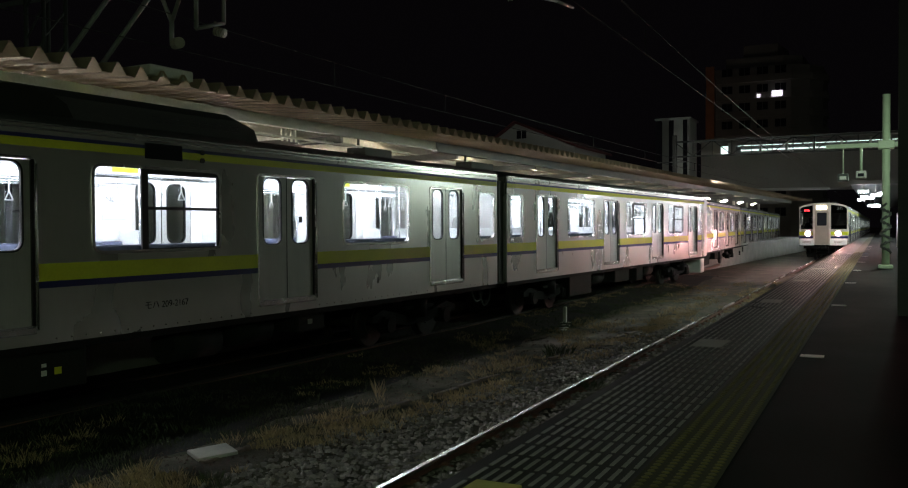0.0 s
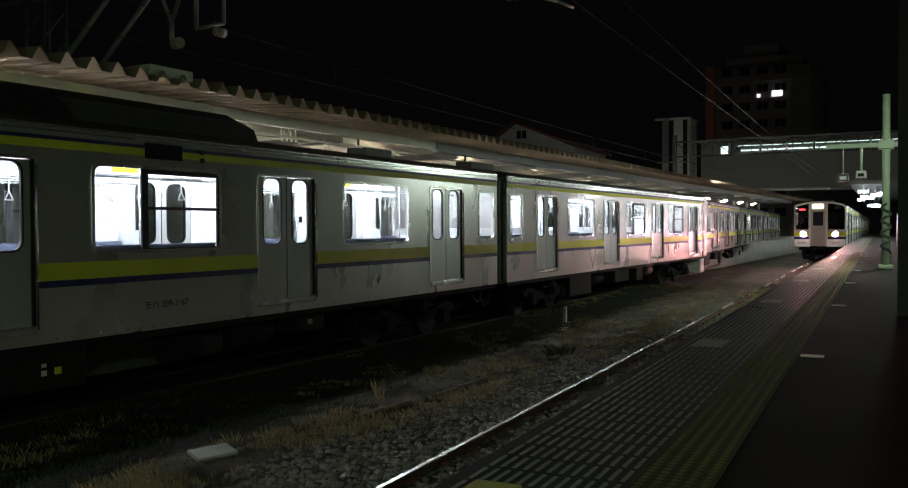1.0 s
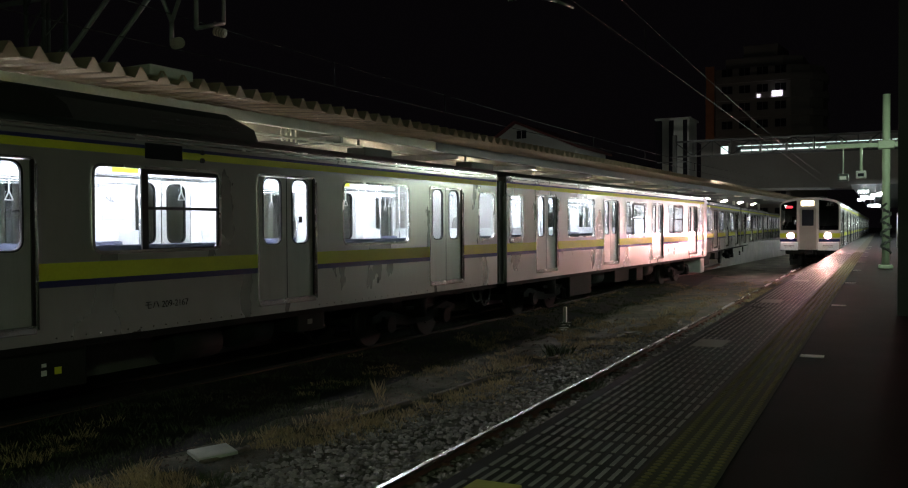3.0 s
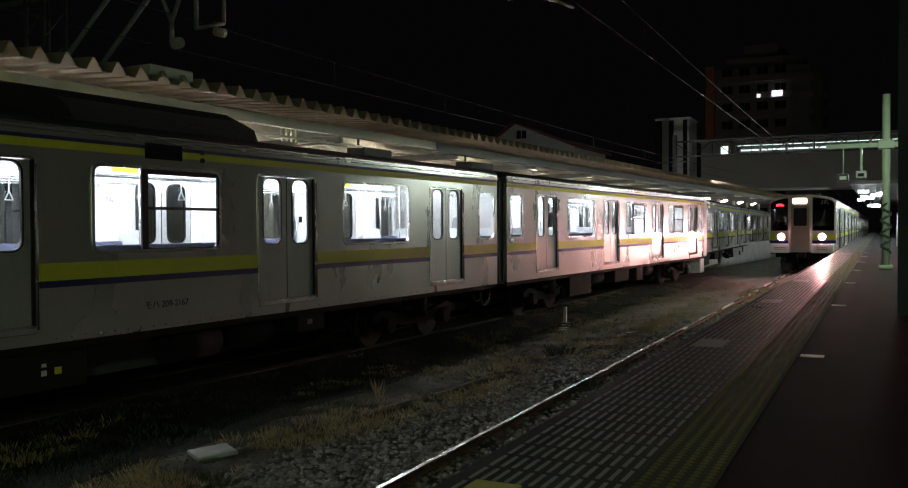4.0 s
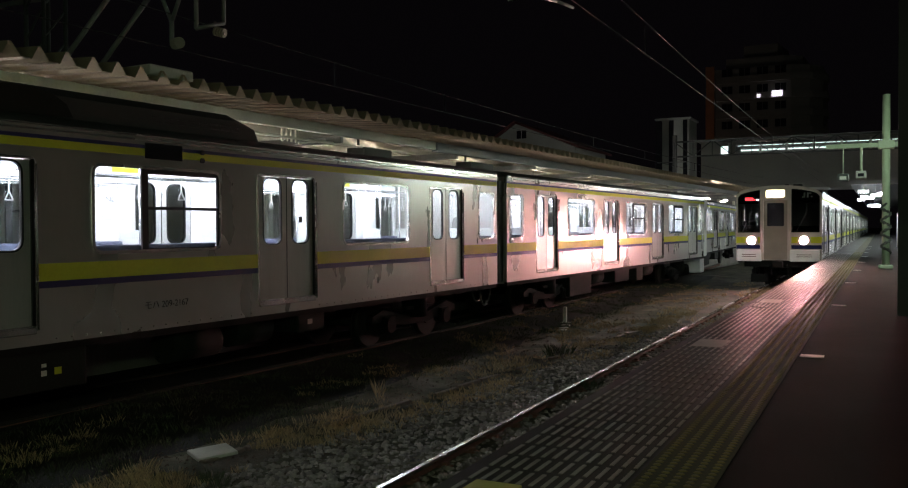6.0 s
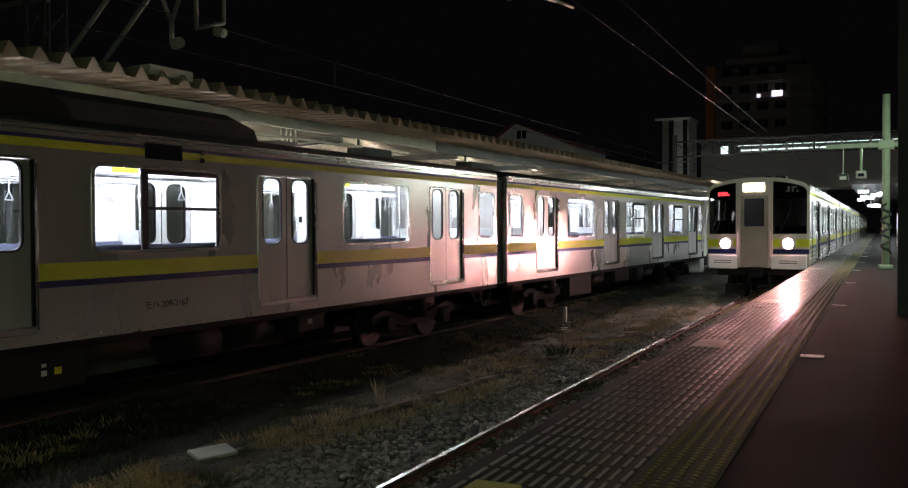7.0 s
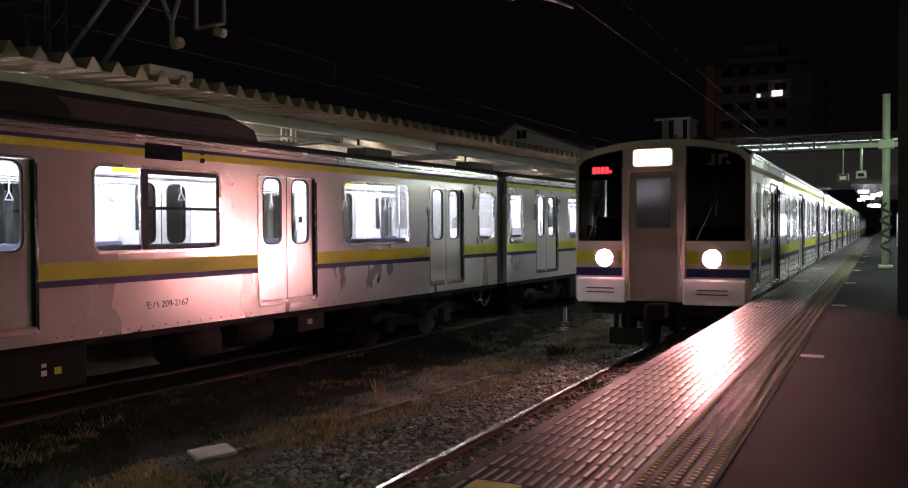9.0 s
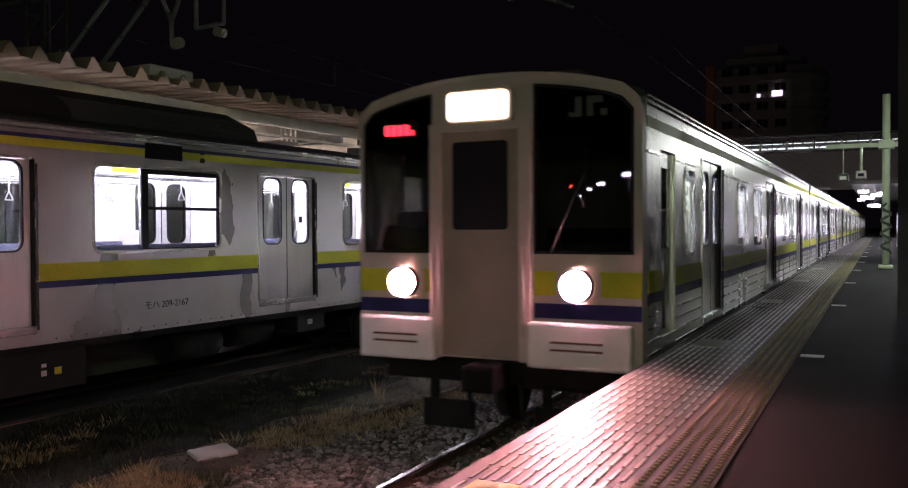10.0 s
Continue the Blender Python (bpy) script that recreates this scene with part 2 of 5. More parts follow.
def finish(bm, name, material):
    bmesh.ops.recalc_face_normals(bm, faces=bm.faces)
    me = bpy.data.meshes.new(name)
    bm.to_mesh(me)
    bm.free()
    me.materials.append(material)
    return me


def part(name, bm, material, parent, label=""):
    ob = new(name, finish(bm, name, material))
    ob.parent = parent
    if label:
        tagged(ob, label)
    return ob


def shared(name, me, parent, at=(0, 0, 0), rz=0.0, label=""):
    ob = new(name, me)
    ob.parent = parent
    ob.matrix_basis = pose(*at, 0, 0, rz)
    if label:
        tagged(ob, label)
    return ob


def solid(name, bm, material, label, category, kind="", group=""):
    return tagged(new(name, finish(bm, name, material)), label, category, group, kind)


def empty(name, m, label, category, group=""):
    ob = new(name)
    ob.matrix_basis = m
    return tagged(ob, label, category, group)


def rounded(w, h, r, n=4):
    """Corner points of a rounded rectangle round the origin, counter-clockwise."""
    pts = []
    for cx, cy, a0 in ((w / 2 - r, h / 2 - r, 0), (-w / 2 + r, h / 2 - r, 90), (-w / 2 + r, -h / 2 + r, 180), (w / 2 - r, -h / 2 + r, 270)):
        for k in range(n + 1):
            a = radians(a0 + 90 * k / n)
            pts.append((cx + r * math.cos(a), cy + r * math.sin(a)))
    return pts


def ring(bm, w, h, r, w2, h2, r2, x0, x1, cy, cz, n=4):
    """A frame in the yz plane between an outer and an inner rounded rectangle, from x0 (back) to x1 (front)."""
    o, i = rounded(w, h, r, n), rounded(w2, h2, r2, n)
    vs = [[bm.verts.new((x, cy + a, cz + b)) for a, b in pts] for x in (x0, x1) for pts in (o, i)]
    m = len(o)
    for k in range(m):
        j = (k + 1) % m
        for a, b in ((2, 3), (0, 1), (0, 2), (1, 3)):
            bm.faces.new((vs[a][k], vs[a][j], vs[b][j], vs[b][k]))
    return bm


def plate(bm, w, h, r, x, cy, cz, n=4, thick=0.006):
    """A flat rounded plate in the yz plane."""
    f = [bm.verts.new((x, cy + a, cz + b)) for a, b in rounded(w, h, r, n)]
    g = [bm.verts.new((x - thick, cy + a, cz + b)) for a, b in rounded(w, h, r, n)]
    bm.faces.new(f)
    bm.faces.new(g[::-1])
    for k in range(len(f)):
        j = (k + 1) % len(f)
        bm.faces.new((f[k], g[k], g[j], f[j]))
    return bm


def pierced(bm, y0, y1, z0, z1, holes, xo, xi):
    """A wall in the yz plane from xi (inside) to xo (outside) with rectangular holes (ya, yb, za, zb)."""
    ys = sorted({y0, y1, *[h[0] for h in holes], *[h[1] for h in holes]})
    zs = sorted({z0, z1, *[h[2] for h in holes], *[h[3] for h in holes]})

    def inside(y, z):
        return any(h[0] < y < h[1] and h[2] < z < h[3] for h in holes) or not (y0 < y < y1 and z0 < z < z1)
    for a, b in zip(ys, ys[1:]):
        for c, d in zip(zs, zs[1:]):
            if inside((a + b) / 2, (c + d) / 2):
                continue
            for x in (xo, xi):
                bm.faces.new([bm.verts.new((x, *q)) for q in ((a, c), (b, c), (b, d), (a, d))])
    for h in list(holes) + [(y0, y1, z0, z1)]:
        q = ((h[0], h[2]), (h[1], h[2]), (h[1], h[3]), (h[0], h[3]))
        for k in range(4):
            (a, c), (b, d) = q[k], q[(k + 1) % 4]
            bm.faces.new([bm.verts.new(t) for t in ((xo, a, c), (xo, b, d), (xi, b, d), (xi, a, c))])
    return bm

# ---- rail cars ----


def rail_car(half, doors, windows, label, group, bands, sill=1.2, door_top=3.06, bottom=0.98, gutter=3.45, crown=3.66, door_window=(2.04, 3.03), tube=None,
             inside=True, bogies=(2.85, 16.65), boxes=(), hump=None, long=19.5, side_door=None, beads=(), cab=False):
    """One rail car. Its own y runs from end to end, z = 0 is the rail head, x the way across. windows: (y0, y1, z0, z1, style)."""
    car = empty("rail_car", Matrix(), label, "rail car", group)
    t = 0.05
    holes = [(d - 0.65, d + 0.65, sill, door_top) for d in doors] + [w[:4] for w in windows]
    if side_door:
        holes.append((*side_door, sill, door_top - 0.05))
    for sgn in (1, -1):
        part("side_wall", pierced(bmesh.new(), 0, long, bottom, gutter, holes, sgn * half, sgn * (half - t)), STEEL, car, "stainless steel side")
        # inner lining
        if inside:
            part("lining", pierced(bmesh.new(), 0.03, long - 0.03, sill - 0.02, 3.3, holes, sgn * (half - t - 0.004), sgn * (half - t - 0.02)), INWHITE, car, "white inner panel")
        # bands, cut at the doors and signs
        cuts = sorted([(d - 0.68, d + 0.68) for d in doors] + ([side_door] if side_door else []))
        for z0, z1, m, through_doors in bands:
            y = 0.02
            for a, b in ([] if through_doors else cuts) + [(long - 0.02, long)]:
                if a - y > 0.1:
                    part("band", boxm(min(sgn * (half + 0.004), sgn * (half - 0.002)), max(sgn * (half + 0.004), sgn * (half - 0.002)), y, a, z0, z1), m, car)
                y = b
        for z in beads:
            y = 0.02
            for a, b in cuts + [(long - 0.02, long)]:
                if a - y > 0.1:
                    part("bead", boxm(min(sgn * (half + 0.012), sgn * half), max(sgn * (half + 0.012), sgn * half), y, a, z, z + 0.022), BEAD, car)
                y = b
        gb = bmesh.new()
        for z in (gutter - 0.06, gutter - 0.005):
            box(gb, min(sgn * half, sgn * (half + 0.025)), max(sgn * half, sgn * (half + 0.025)), 0, long, z, z + 0.02)
        part("gutter", gb, BEAD, car, "bright steel rain gutter")
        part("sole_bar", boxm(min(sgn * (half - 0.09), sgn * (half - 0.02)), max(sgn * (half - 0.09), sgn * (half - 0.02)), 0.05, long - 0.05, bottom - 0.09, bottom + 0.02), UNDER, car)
    # doors
    dw0, dw1 = door_window
    bm = pierced(bmesh.new(), -0.322, 0.322, sill, door_top - 0.01, [(-0.2, 0.2, dw0, dw1)], 0.015, -0.015)
    ring(bm, 0.42, dw1 - dw0 + 0.02, 0.02, 0.4, dw1 - dw0, 0.12, -0.016, 0.017, 0, (dw0 + dw1) / 2)
    leaf_me = finish(bm, "door_leaf", STEEL_DOOR)
    gask_me = finish(ring(bmesh.new(), 0.43, dw1 - dw0 + 0.03, 0.13, 0.385, dw1 - dw0 - 0.015, 0.11, -0.018, 0.021, 0, (dw0 + dw1) / 2), "gasket", BLACK)
    pane_me = finish(plate(bmesh.new(), 0.4, dw1 - dw0, 0.12, 0, 0, (dw0 + dw1) / 2), "pane", PANE)
    fb = ring(bmesh.new(), 1.36, door_top - sill + 0.06, 0.06, 1.3, door_top - sill, 0.05, -0.05, 0.012, 0, (sill + door_top) / 2)
    frame_me = finish(fb, "door_frame", BEAD)
    sill_me = finish(boxm(-0.06, 0.035, -0.66, 0.66, sill - 0.09, sill - 0.012, bevel=0.008), "door_sill", BEAD)
    seam_me = finish(boxm(-0.02, 0.018, -0.008, 0.008, sill, door_top), "seal", BLACK)
    pocket_me = finish(boxm(-0.05, -0.022, -0.02, 0.02, sill, door_top), "pocket_edge", BLACK)
    edge_me = finish(bar(bmesh.new(), (0.03, 0, sill - 0.05), (0.03, 0, door_top - 0.05), 0.014, 8), "door_edge", BEAD)
    for sgn in (1, -1):
        rz = 0 if sgn > 0 else 180
        for d in doors:
            fr = shared("door", frame_me, car, (sgn * half, d, 0), rz, "double sliding door")
            for k in (-1, 1):
                lf = shared("door_leaf", leaf_me, fr, (-0.028, k * 0.329, 0))
                shared("gasket", gask_me, fr, (-0.028, k * 0.329, 0))
                shared("pane", pane_me, fr, (-0.028, k * 0.329, 0)).visible_shadow = False
                if k * sgn > 0:
                    shared("pocket_edge", pocket_me, fr, (0.035, k * 0.645, 0))
                    shared("door_edge", edge_me, fr, (0, k * 0.678, 0))
            shared("seal", seam_me, fr, (-0.028, 0, 0))
            shared("door_sill", sill_me, fr)
        for y0, y1, z0, z1, style in windows:
            w, h, cy, cz = y1 - y0, z1 - z0, (y0 + y1) / 2, (z0 + z1) / 2
            xs = sgn * half
            fill = ring(bmesh.new(), w + 0.02, h + 0.02, 0.01, w - 0.02, h - 0.02, 0.1, xs - sgn * 0.055, xs + sgn * 0.004, cy, cz)
            wn = part("window", fill, STEEL, car, "saloon window")
            gm = BEAD
            part("gasket", ring(bmesh.new(), w + 0.05, h + 0.05, 0.13, w - 0.03, h - 0.03, 0.1, xs - sgn * 0.02, xs + sgn * 0.012, cy, cz), gm, wn)
            if style == "open":
                fb = bmesh.new()
                post = y0 + w * 0.37
                for a, b, c, d in ((post - 0.05, post + 0.05, z0, z1), (post, y1, cz - 0.005, cz + 0.035), (post, y1, z1 - 0.075, z1), (post, y1, z0, z0 + 0.03), (y1 - 0.05, y1, z0, z1)):
                    box(fb, min(xs - sgn * 0.02, xs + sgn * 0.008), max(xs - sgn * 0.02, xs + sgn * 0.008), a, b, c, d)
                part("sash", fb, BLACK, wn, "black opening sash")
            pn = part("pane", plate(bmesh.new(), w - 0.02, h - 0.02, 0.08, xs - sgn * 0.03, cy, cz), PANE, wn)
            pn.visible_shadow = False
    if side_door:
        a, b = side_door
        for sgn in (1, -1):
            xs = sgn * (half - 0.03)
            lf = part("cab_door", pierced(bmesh.new(), a, b, sill, door_top - 0.05, [(a + 0.1, b - 0.1, 2.05, 2.85)], xs, xs - sgn * 0.03), STEEL_DOOR, car, "narrow cab door")
            part("pane", plate(bmesh.new(), b - a - 0.2, 0.8, 0.03, xs - sgn * 0.015, (a + b) / 2, 2.45), DARKPANE, lf)
            part("grab_rail", bar(bmesh.new(), (sgn * (half + 0.04), a - 0.08, 1.3), (sgn * (half + 0.04), a - 0.08, 2.4), 0.014), BEAD, lf)
    # roof
    rb = bmesh.new()
    prof = [(half, gutter), (half - 0.03, gutter + 0.06), (half - 0.2, gutter + 0.13), (half * 0.55, crown - 0.04), (0, crown)]
    prof = prof + [(-x, z) for x, z in prof[-2::-1]]
    lo = [rb.verts.new((x, 0, z)) for x, z in prof]
    hi = [rb.verts.new((x, long, z)) for x, z in prof]
    for k in range(len(prof) - 1):
        rb.faces.new((lo[k], lo[k + 1], hi[k + 1], hi[k])).smooth = True
    rb.faces.new(lo)
    rb.faces.new(hi[::-1])
    part("roof", rb, ROOFGREY, car, "dull grey curved roof")
    if hump:
        a, b, top = hump
        hb = bmesh.new()
        pts = [(a, crown - 0.1), (a + 0.12, top - 0.12), (a + 0.45, top), (b - 0.55, top), (b - 0.12, top - 0.12), (b, crown - 0.1)]
        sec = [(1.18, 0.0), (1.1, 0.75), (0.95, 1.0), (-0.95, 1.0), (-1.1, 0.75), (-1.18, 0.0)]
        rows = []
        for y, z in pts:
            rows.append([hb.verts.new((x, y, crown - 0.12 + (z - crown + 0.12) * s)) for x, s in sec])
        for r0, r1 in zip(rows, rows[1:]):
            for k in range(len(sec) - 1):
                hb.faces.new((r0[k], r0[k + 1], r1[k + 1], r1[k]))
        hb.faces.new(rows[0])
        hb.faces.new(rows[-1][::-1])
        ac = part("roof_cooler", hb, ROOFGREY, car, "long dark roof air conditioner")
        gb = bmesh.new()
        for k in range(8):
            for z in (0.35, 0.5):
                zz = crown - 0.12 + (top - crown + 0.12) * z
                box(gb, 1.1, 1.185 - 0.1067 * z, b - 2.1 + k * 0.21, b - 1.95 + k * 0.21, zz, zz + 0.02)
        part("grille", gb, BLACK, ac)
    # ends
    start = 1.5 if side_door and cab else 0.06
    for y0, y1 in ((long - 0.05, long),) if start > 1 else ((0.0, 0.05), (long - 0.05, long)):
        part("end_wall", boxm(-half + t + 0.022, half - t - 0.022, y0, y1, bottom, gutter, bevel=0), STEEL, car)
    part("floor_pan", boxm(-half + t + 0.03, half - t - 0.03, 0.06, long - 0.06, bottom - 0.04, sill - 0.03), INFLOOR, car)
    if inside:
        part("inner_ceiling", boxm(-half + t + 0.03, half - t - 0.03, 0.06, long - 0.06, 3.3, 3.34), INWHITE, car, "white ceiling panel")
        for x in (-0.75, 0.75):
            part("ceiling_tube", boxm(x - 0.05, x + 0.05, start + 0.44, long - 0.5, 3.25, 3.29), tube or TUBE, car, "lit fluorescent ceiling tube")
        ends = [start] + [d for d in doors] + [long - 0.06]
        bench_bm, back_bm = bmesh.new(), bmesh.new()
        rail_bm, strap_bm, rack_bm, screen_bm = bmesh.new(), bmesh.new(), bmesh.new(), bmesh.new()
        inn = half - t - 0.03
        for a, b in zip(ends, ends[1:]):
            a2 = a + (0.9 if a > start + 0.1 else 0.05)
            b2 = b - (0.9 if b < long - 0.1 else 0.05)
            for sgn in (1, -1):
                bx = [sgn * inn, sgn * (inn - 0.5)]
                box(bench_bm, min(bx), max(bx), a2, b2, 1.55, 1.66, bevel=0.03)
                bx = [sgn * inn, sgn * (inn - 0.09)]
                box(back_bm, min(bx), max(bx), a2, b2, 1.66, 2.08, bevel=0.02)
                bar(rack_bm, (sgn * (inn - 0.35), a2, 2.95), (sgn * (inn - 0.35), b2, 2.95), 0.012, 6)
                for q in range(4):
                    bar(rack_bm, (sgn * (inn - 0.06 - q * 0.08), a2, 2.93), (sgn * (inn - 0.06 - q * 0.08), b2, 2.93), 0.005, 4)
                bar(rail_bm, (sgn * (inn - 0.45), a2 - 0.1, 2.98), (sgn * (inn - 0.45), b2 + 0.1, 2.98), 0.014, 6)
                for yy in (a2, b2):
                    bar(rail_bm, (sgn * (inn - 0.48), yy, 1.2), (sgn * (inn - 0.48), yy, 3.3), 0.016, 6)
                    bx = [sgn * inn, sgn * (inn - 0.46)]
                    box(screen_bm, min(bx), max(bx), yy - 0.015, yy + 0.015, 1.5, 2.25, bevel=0.01)
                yy = a2 + 0.25
                while yy < b2 - 0.1:
                    x = sgn * (inn - 0.45)
                    box(strap_bm, x - 0.012, x + 0.012, yy - 0.003, yy + 0.003, 2.8, 2.98)
                    for p0, p1 in (((-0.06, 2.68), (0.06, 2.68)), ((0.06, 2.68), (0, 2.8)), ((0, 2.8), (-0.06, 2.68))):
                        bar(strap_bm, (x, yy + p0[0], p0[1]), (x, yy + p1[0], p1[1]), 0.008, 4)
                    yy += 0.36
        part("bench", bench_bm, SEAT, car, "long blue bench seats")
        part("bench_back", back_bm, SEAT, car)
        part("hand_rail", rail_bm, CHROME, car, "polished hand rails and poles")
        part("hand_straps", strap_bm, STRAP, car, "white hanging hand straps")
        part("luggage_rack", rack_bm, CHROME, car)
        part("seat_screen", screen_bm, INWHITE, car)
    # running gear
    for bc in bogies:
        fb = bmesh.new()
        for sgn in (1, -1):
            pts = [(-1.55, 0.62), (-1.2, 0.72), (-0.45, 0.56), (0.45, 0.56), (1.2, 0.72), (1.55, 0.62), (1.55, 0.5), (1.2, 0.5), (0.45, 0.36), (-0.45, 0.36), (-1.2, 0.5), (-1.55, 0.5)]
            lo = [fb.verts.new((sgn * 0.92, bc + y, z)) for y, z in pts]
            hi = [fb.verts.new((sgn * 1.06, bc + y, z)) for y, z in pts]
            fb.faces.new(lo)
            fb.faces.new(hi[::-1])
            for k in range(len(pts)):
                fb.faces.new((lo[k], lo[k - 1], hi[k - 1], hi[k]))
            for dy in (-1.05, 1.05):
                bar(fb, (sgn * 0.9, bc + dy, 0.43), (sgn * 1.16, bc + dy, 0.43), 0.15, 12)
                box(fb, min(sgn * 0.95, sgn * 1.13), max(sgn * 0.95, sgn * 1.13), bc + dy - 0.19, bc + dy + 0.19, 0.3, 0.6, bevel=0.03)
            bar(fb, (sgn * 1.0, bc, 0.5), (sgn * 1.0, bc, 0.95), 0.26, 14)
            box(fb, min(sgn * 1.06, sgn * 1.14), max(sgn * 1.06, sgn * 1.14), bc - 0.5, bc + 0.5, 0.66, 0.72)
            for dy in (-0.55, 0.55):
                box(fb, min(sgn * 0.7, sgn * 0.95), max(sgn * 0.7, sgn * 0.95), bc + dy - 0.05, bc + dy + 0.05, 0.35, 0.6)
        box(fb, -1.0, 1.0, bc - 0.22, bc + 0.22, 0.42, 0.6)
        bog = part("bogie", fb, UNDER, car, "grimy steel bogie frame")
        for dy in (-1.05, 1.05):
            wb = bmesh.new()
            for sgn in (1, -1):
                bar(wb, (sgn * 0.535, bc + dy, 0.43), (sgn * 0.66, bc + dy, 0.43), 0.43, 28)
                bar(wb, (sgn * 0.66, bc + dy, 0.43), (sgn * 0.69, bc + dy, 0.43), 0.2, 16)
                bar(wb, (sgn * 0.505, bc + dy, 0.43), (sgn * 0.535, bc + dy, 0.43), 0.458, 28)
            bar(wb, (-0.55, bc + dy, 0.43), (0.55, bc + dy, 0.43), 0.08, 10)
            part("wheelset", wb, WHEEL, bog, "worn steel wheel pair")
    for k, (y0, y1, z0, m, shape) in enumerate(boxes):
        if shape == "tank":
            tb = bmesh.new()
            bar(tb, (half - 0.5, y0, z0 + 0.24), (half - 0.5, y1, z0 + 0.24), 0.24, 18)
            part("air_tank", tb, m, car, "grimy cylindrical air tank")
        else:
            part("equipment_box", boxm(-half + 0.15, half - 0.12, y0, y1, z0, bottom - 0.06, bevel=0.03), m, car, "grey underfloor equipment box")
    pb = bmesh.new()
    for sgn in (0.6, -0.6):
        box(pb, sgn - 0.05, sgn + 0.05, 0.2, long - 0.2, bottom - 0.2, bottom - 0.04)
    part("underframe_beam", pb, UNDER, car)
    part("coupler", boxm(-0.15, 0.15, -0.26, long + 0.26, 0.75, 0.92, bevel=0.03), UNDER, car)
    return car


def gangway(car, long=19.5):
    for y0, y1 in ((-0.27, 0.0), (long, long + 0.27)):
        part("gangway_bellows", boxm(-0.5, 0.5, y0, y1, 1.1, 3.1, bevel=0.02), BLACK, car, "black gangway bellows")
        for x in (-1.3, 1.22):
            part("end_fairing", boxm(x, x + 0.08, y0 * 0.8 if y0 < 0 else y0, y1 if y0 < 0 else y0 + 0.22, 1.0, 3.35, bevel=0.015), DARKSTEEL, car)


def jumper_hoses(car, y0, y1):
    """Slack cables that hang in a U between two cars."""
    for x, dip in ((0.95, 0.5), (0.75, 0.42), (-0.8, 0.45)):
        hb = bmesh.new()
        pts = [Vector((x, y0 + (y1 - y0) * k / 12, 0.95 - dip * (4 * (k / 12) * (1 - k / 12)) ** 0.6)) for k in range(13)]
        for a, b in zip(pts, pts[1:]):
            bar(hb, a, b, 0.022, 8)
        part("jumper_hose", hb, DARKSTEEL, car, "slack dark cable hanging between cars")


BANDS = [(1.69, 1.89, YELLOW, False), (1.612, 1.69, BLUE, False), (3.2, 3.295, YELLOW, True), (3.295, 3.34, BLUE, True)]
DOORS = [2.33 + 4.948 * k for k in range(4)]


def suburb_car(styles, boxes, hump=None, bogies=(2.85, 16.65), side_door=None, **kw):
    wins = [(0.16, 0.9, 2.02, 3.03, "fixed"), (18.6, 19.34, 2.02, 3.03, "fixed")]
    if side_door:
        wins = wins[:1] + [(18.15, 18.6, 2.02, 3.03, "fixed")]
    for k, st in enumerate(styles):
        c = DOORS[k] + 2.474
        wins.append((c - 1.035, c + 1.035, 2.0, 3.05, st))
    return rail_car(1.4, DOORS, wins, "stainless steel commuter rail car with yellow and navy bands, lit inside", "parked train", BANDS,
                    hump=hump, boxes=boxes, bogies=bogies, side_door=side_door, **kw)


HEAD_A = 0.0521
CORNER = Vector((-7.849, 18.077, 0))


def car_pose(corner, heading, y=0.0, half=1.4):
    """A pose for a car whose near side runs through corner at the given heading (radians to the right of y)."""
    side = Vector((math.cos(heading), -math.sin(heading), 0))
    along = Vector((math.sin(heading), math.cos(heading), 0))
    c = corner - side * half + along * y
    return pose(c.x, c.y, 0, 0, 0, -math.degrees(heading))


LONG = 19.5
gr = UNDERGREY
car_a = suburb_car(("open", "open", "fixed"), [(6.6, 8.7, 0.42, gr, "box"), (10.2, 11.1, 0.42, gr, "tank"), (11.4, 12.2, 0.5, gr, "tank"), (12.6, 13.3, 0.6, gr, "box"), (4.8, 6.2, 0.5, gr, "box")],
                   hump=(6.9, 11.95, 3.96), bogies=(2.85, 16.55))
car_a.matrix_basis = car_pose(CORNER, HEAD_A, -LONG)
gangway(car_a)
jumper_hoses(car_a, LONG - 0.05, LONG + 0.55)
# side destination display, number and small lamps of the nearest car
part("side_display", boxm(1.398, 1.412, 9.49, 10.11, 3.17, 3.37, bevel=0.004), DARKGLASS, car_a, "dark side destination display")
vb = bmesh.new()
vent = [(-0.5, 0.0), (-0.47, 0.16), (-0.33, 0.27), (-0.1, 0.33), (0.25, 0.33), (0.5, 0.28), (0.68, 0.17), (0.76, 0.02)]
lo = [vb.verts.new((0.72, 7.85 + y, 3.6 + z)) for y, z in vent]
hi = [vb.verts.new((1.2, 7.85 + y, 3.58 + z * 0.97)) for y, z in vent]
vb.faces.new(lo)
vb.faces.new(hi[::-1])
for k in range(len(vent)):
    vb.faces.new((lo[k], lo[k - 1], hi[k - 1], hi[k]))
part("roof_vent", vb, UNDERGREY, car_a, "rounded grey roof vent cover")
for y, m, sz in ((8.3, YELLOW, 0.045), (8.12, WHITEPAINT, 0.035)):
    part("label_plate", boxm(1.281, 1.286, y - sz, y + sz, 0.6, 0.6 + sz * 1.8), m, car_a)
part("label_plate", boxm(1.281, 1.286, 12.84, 12.96, 0.72, 0.8), CONCRETE, car_a)
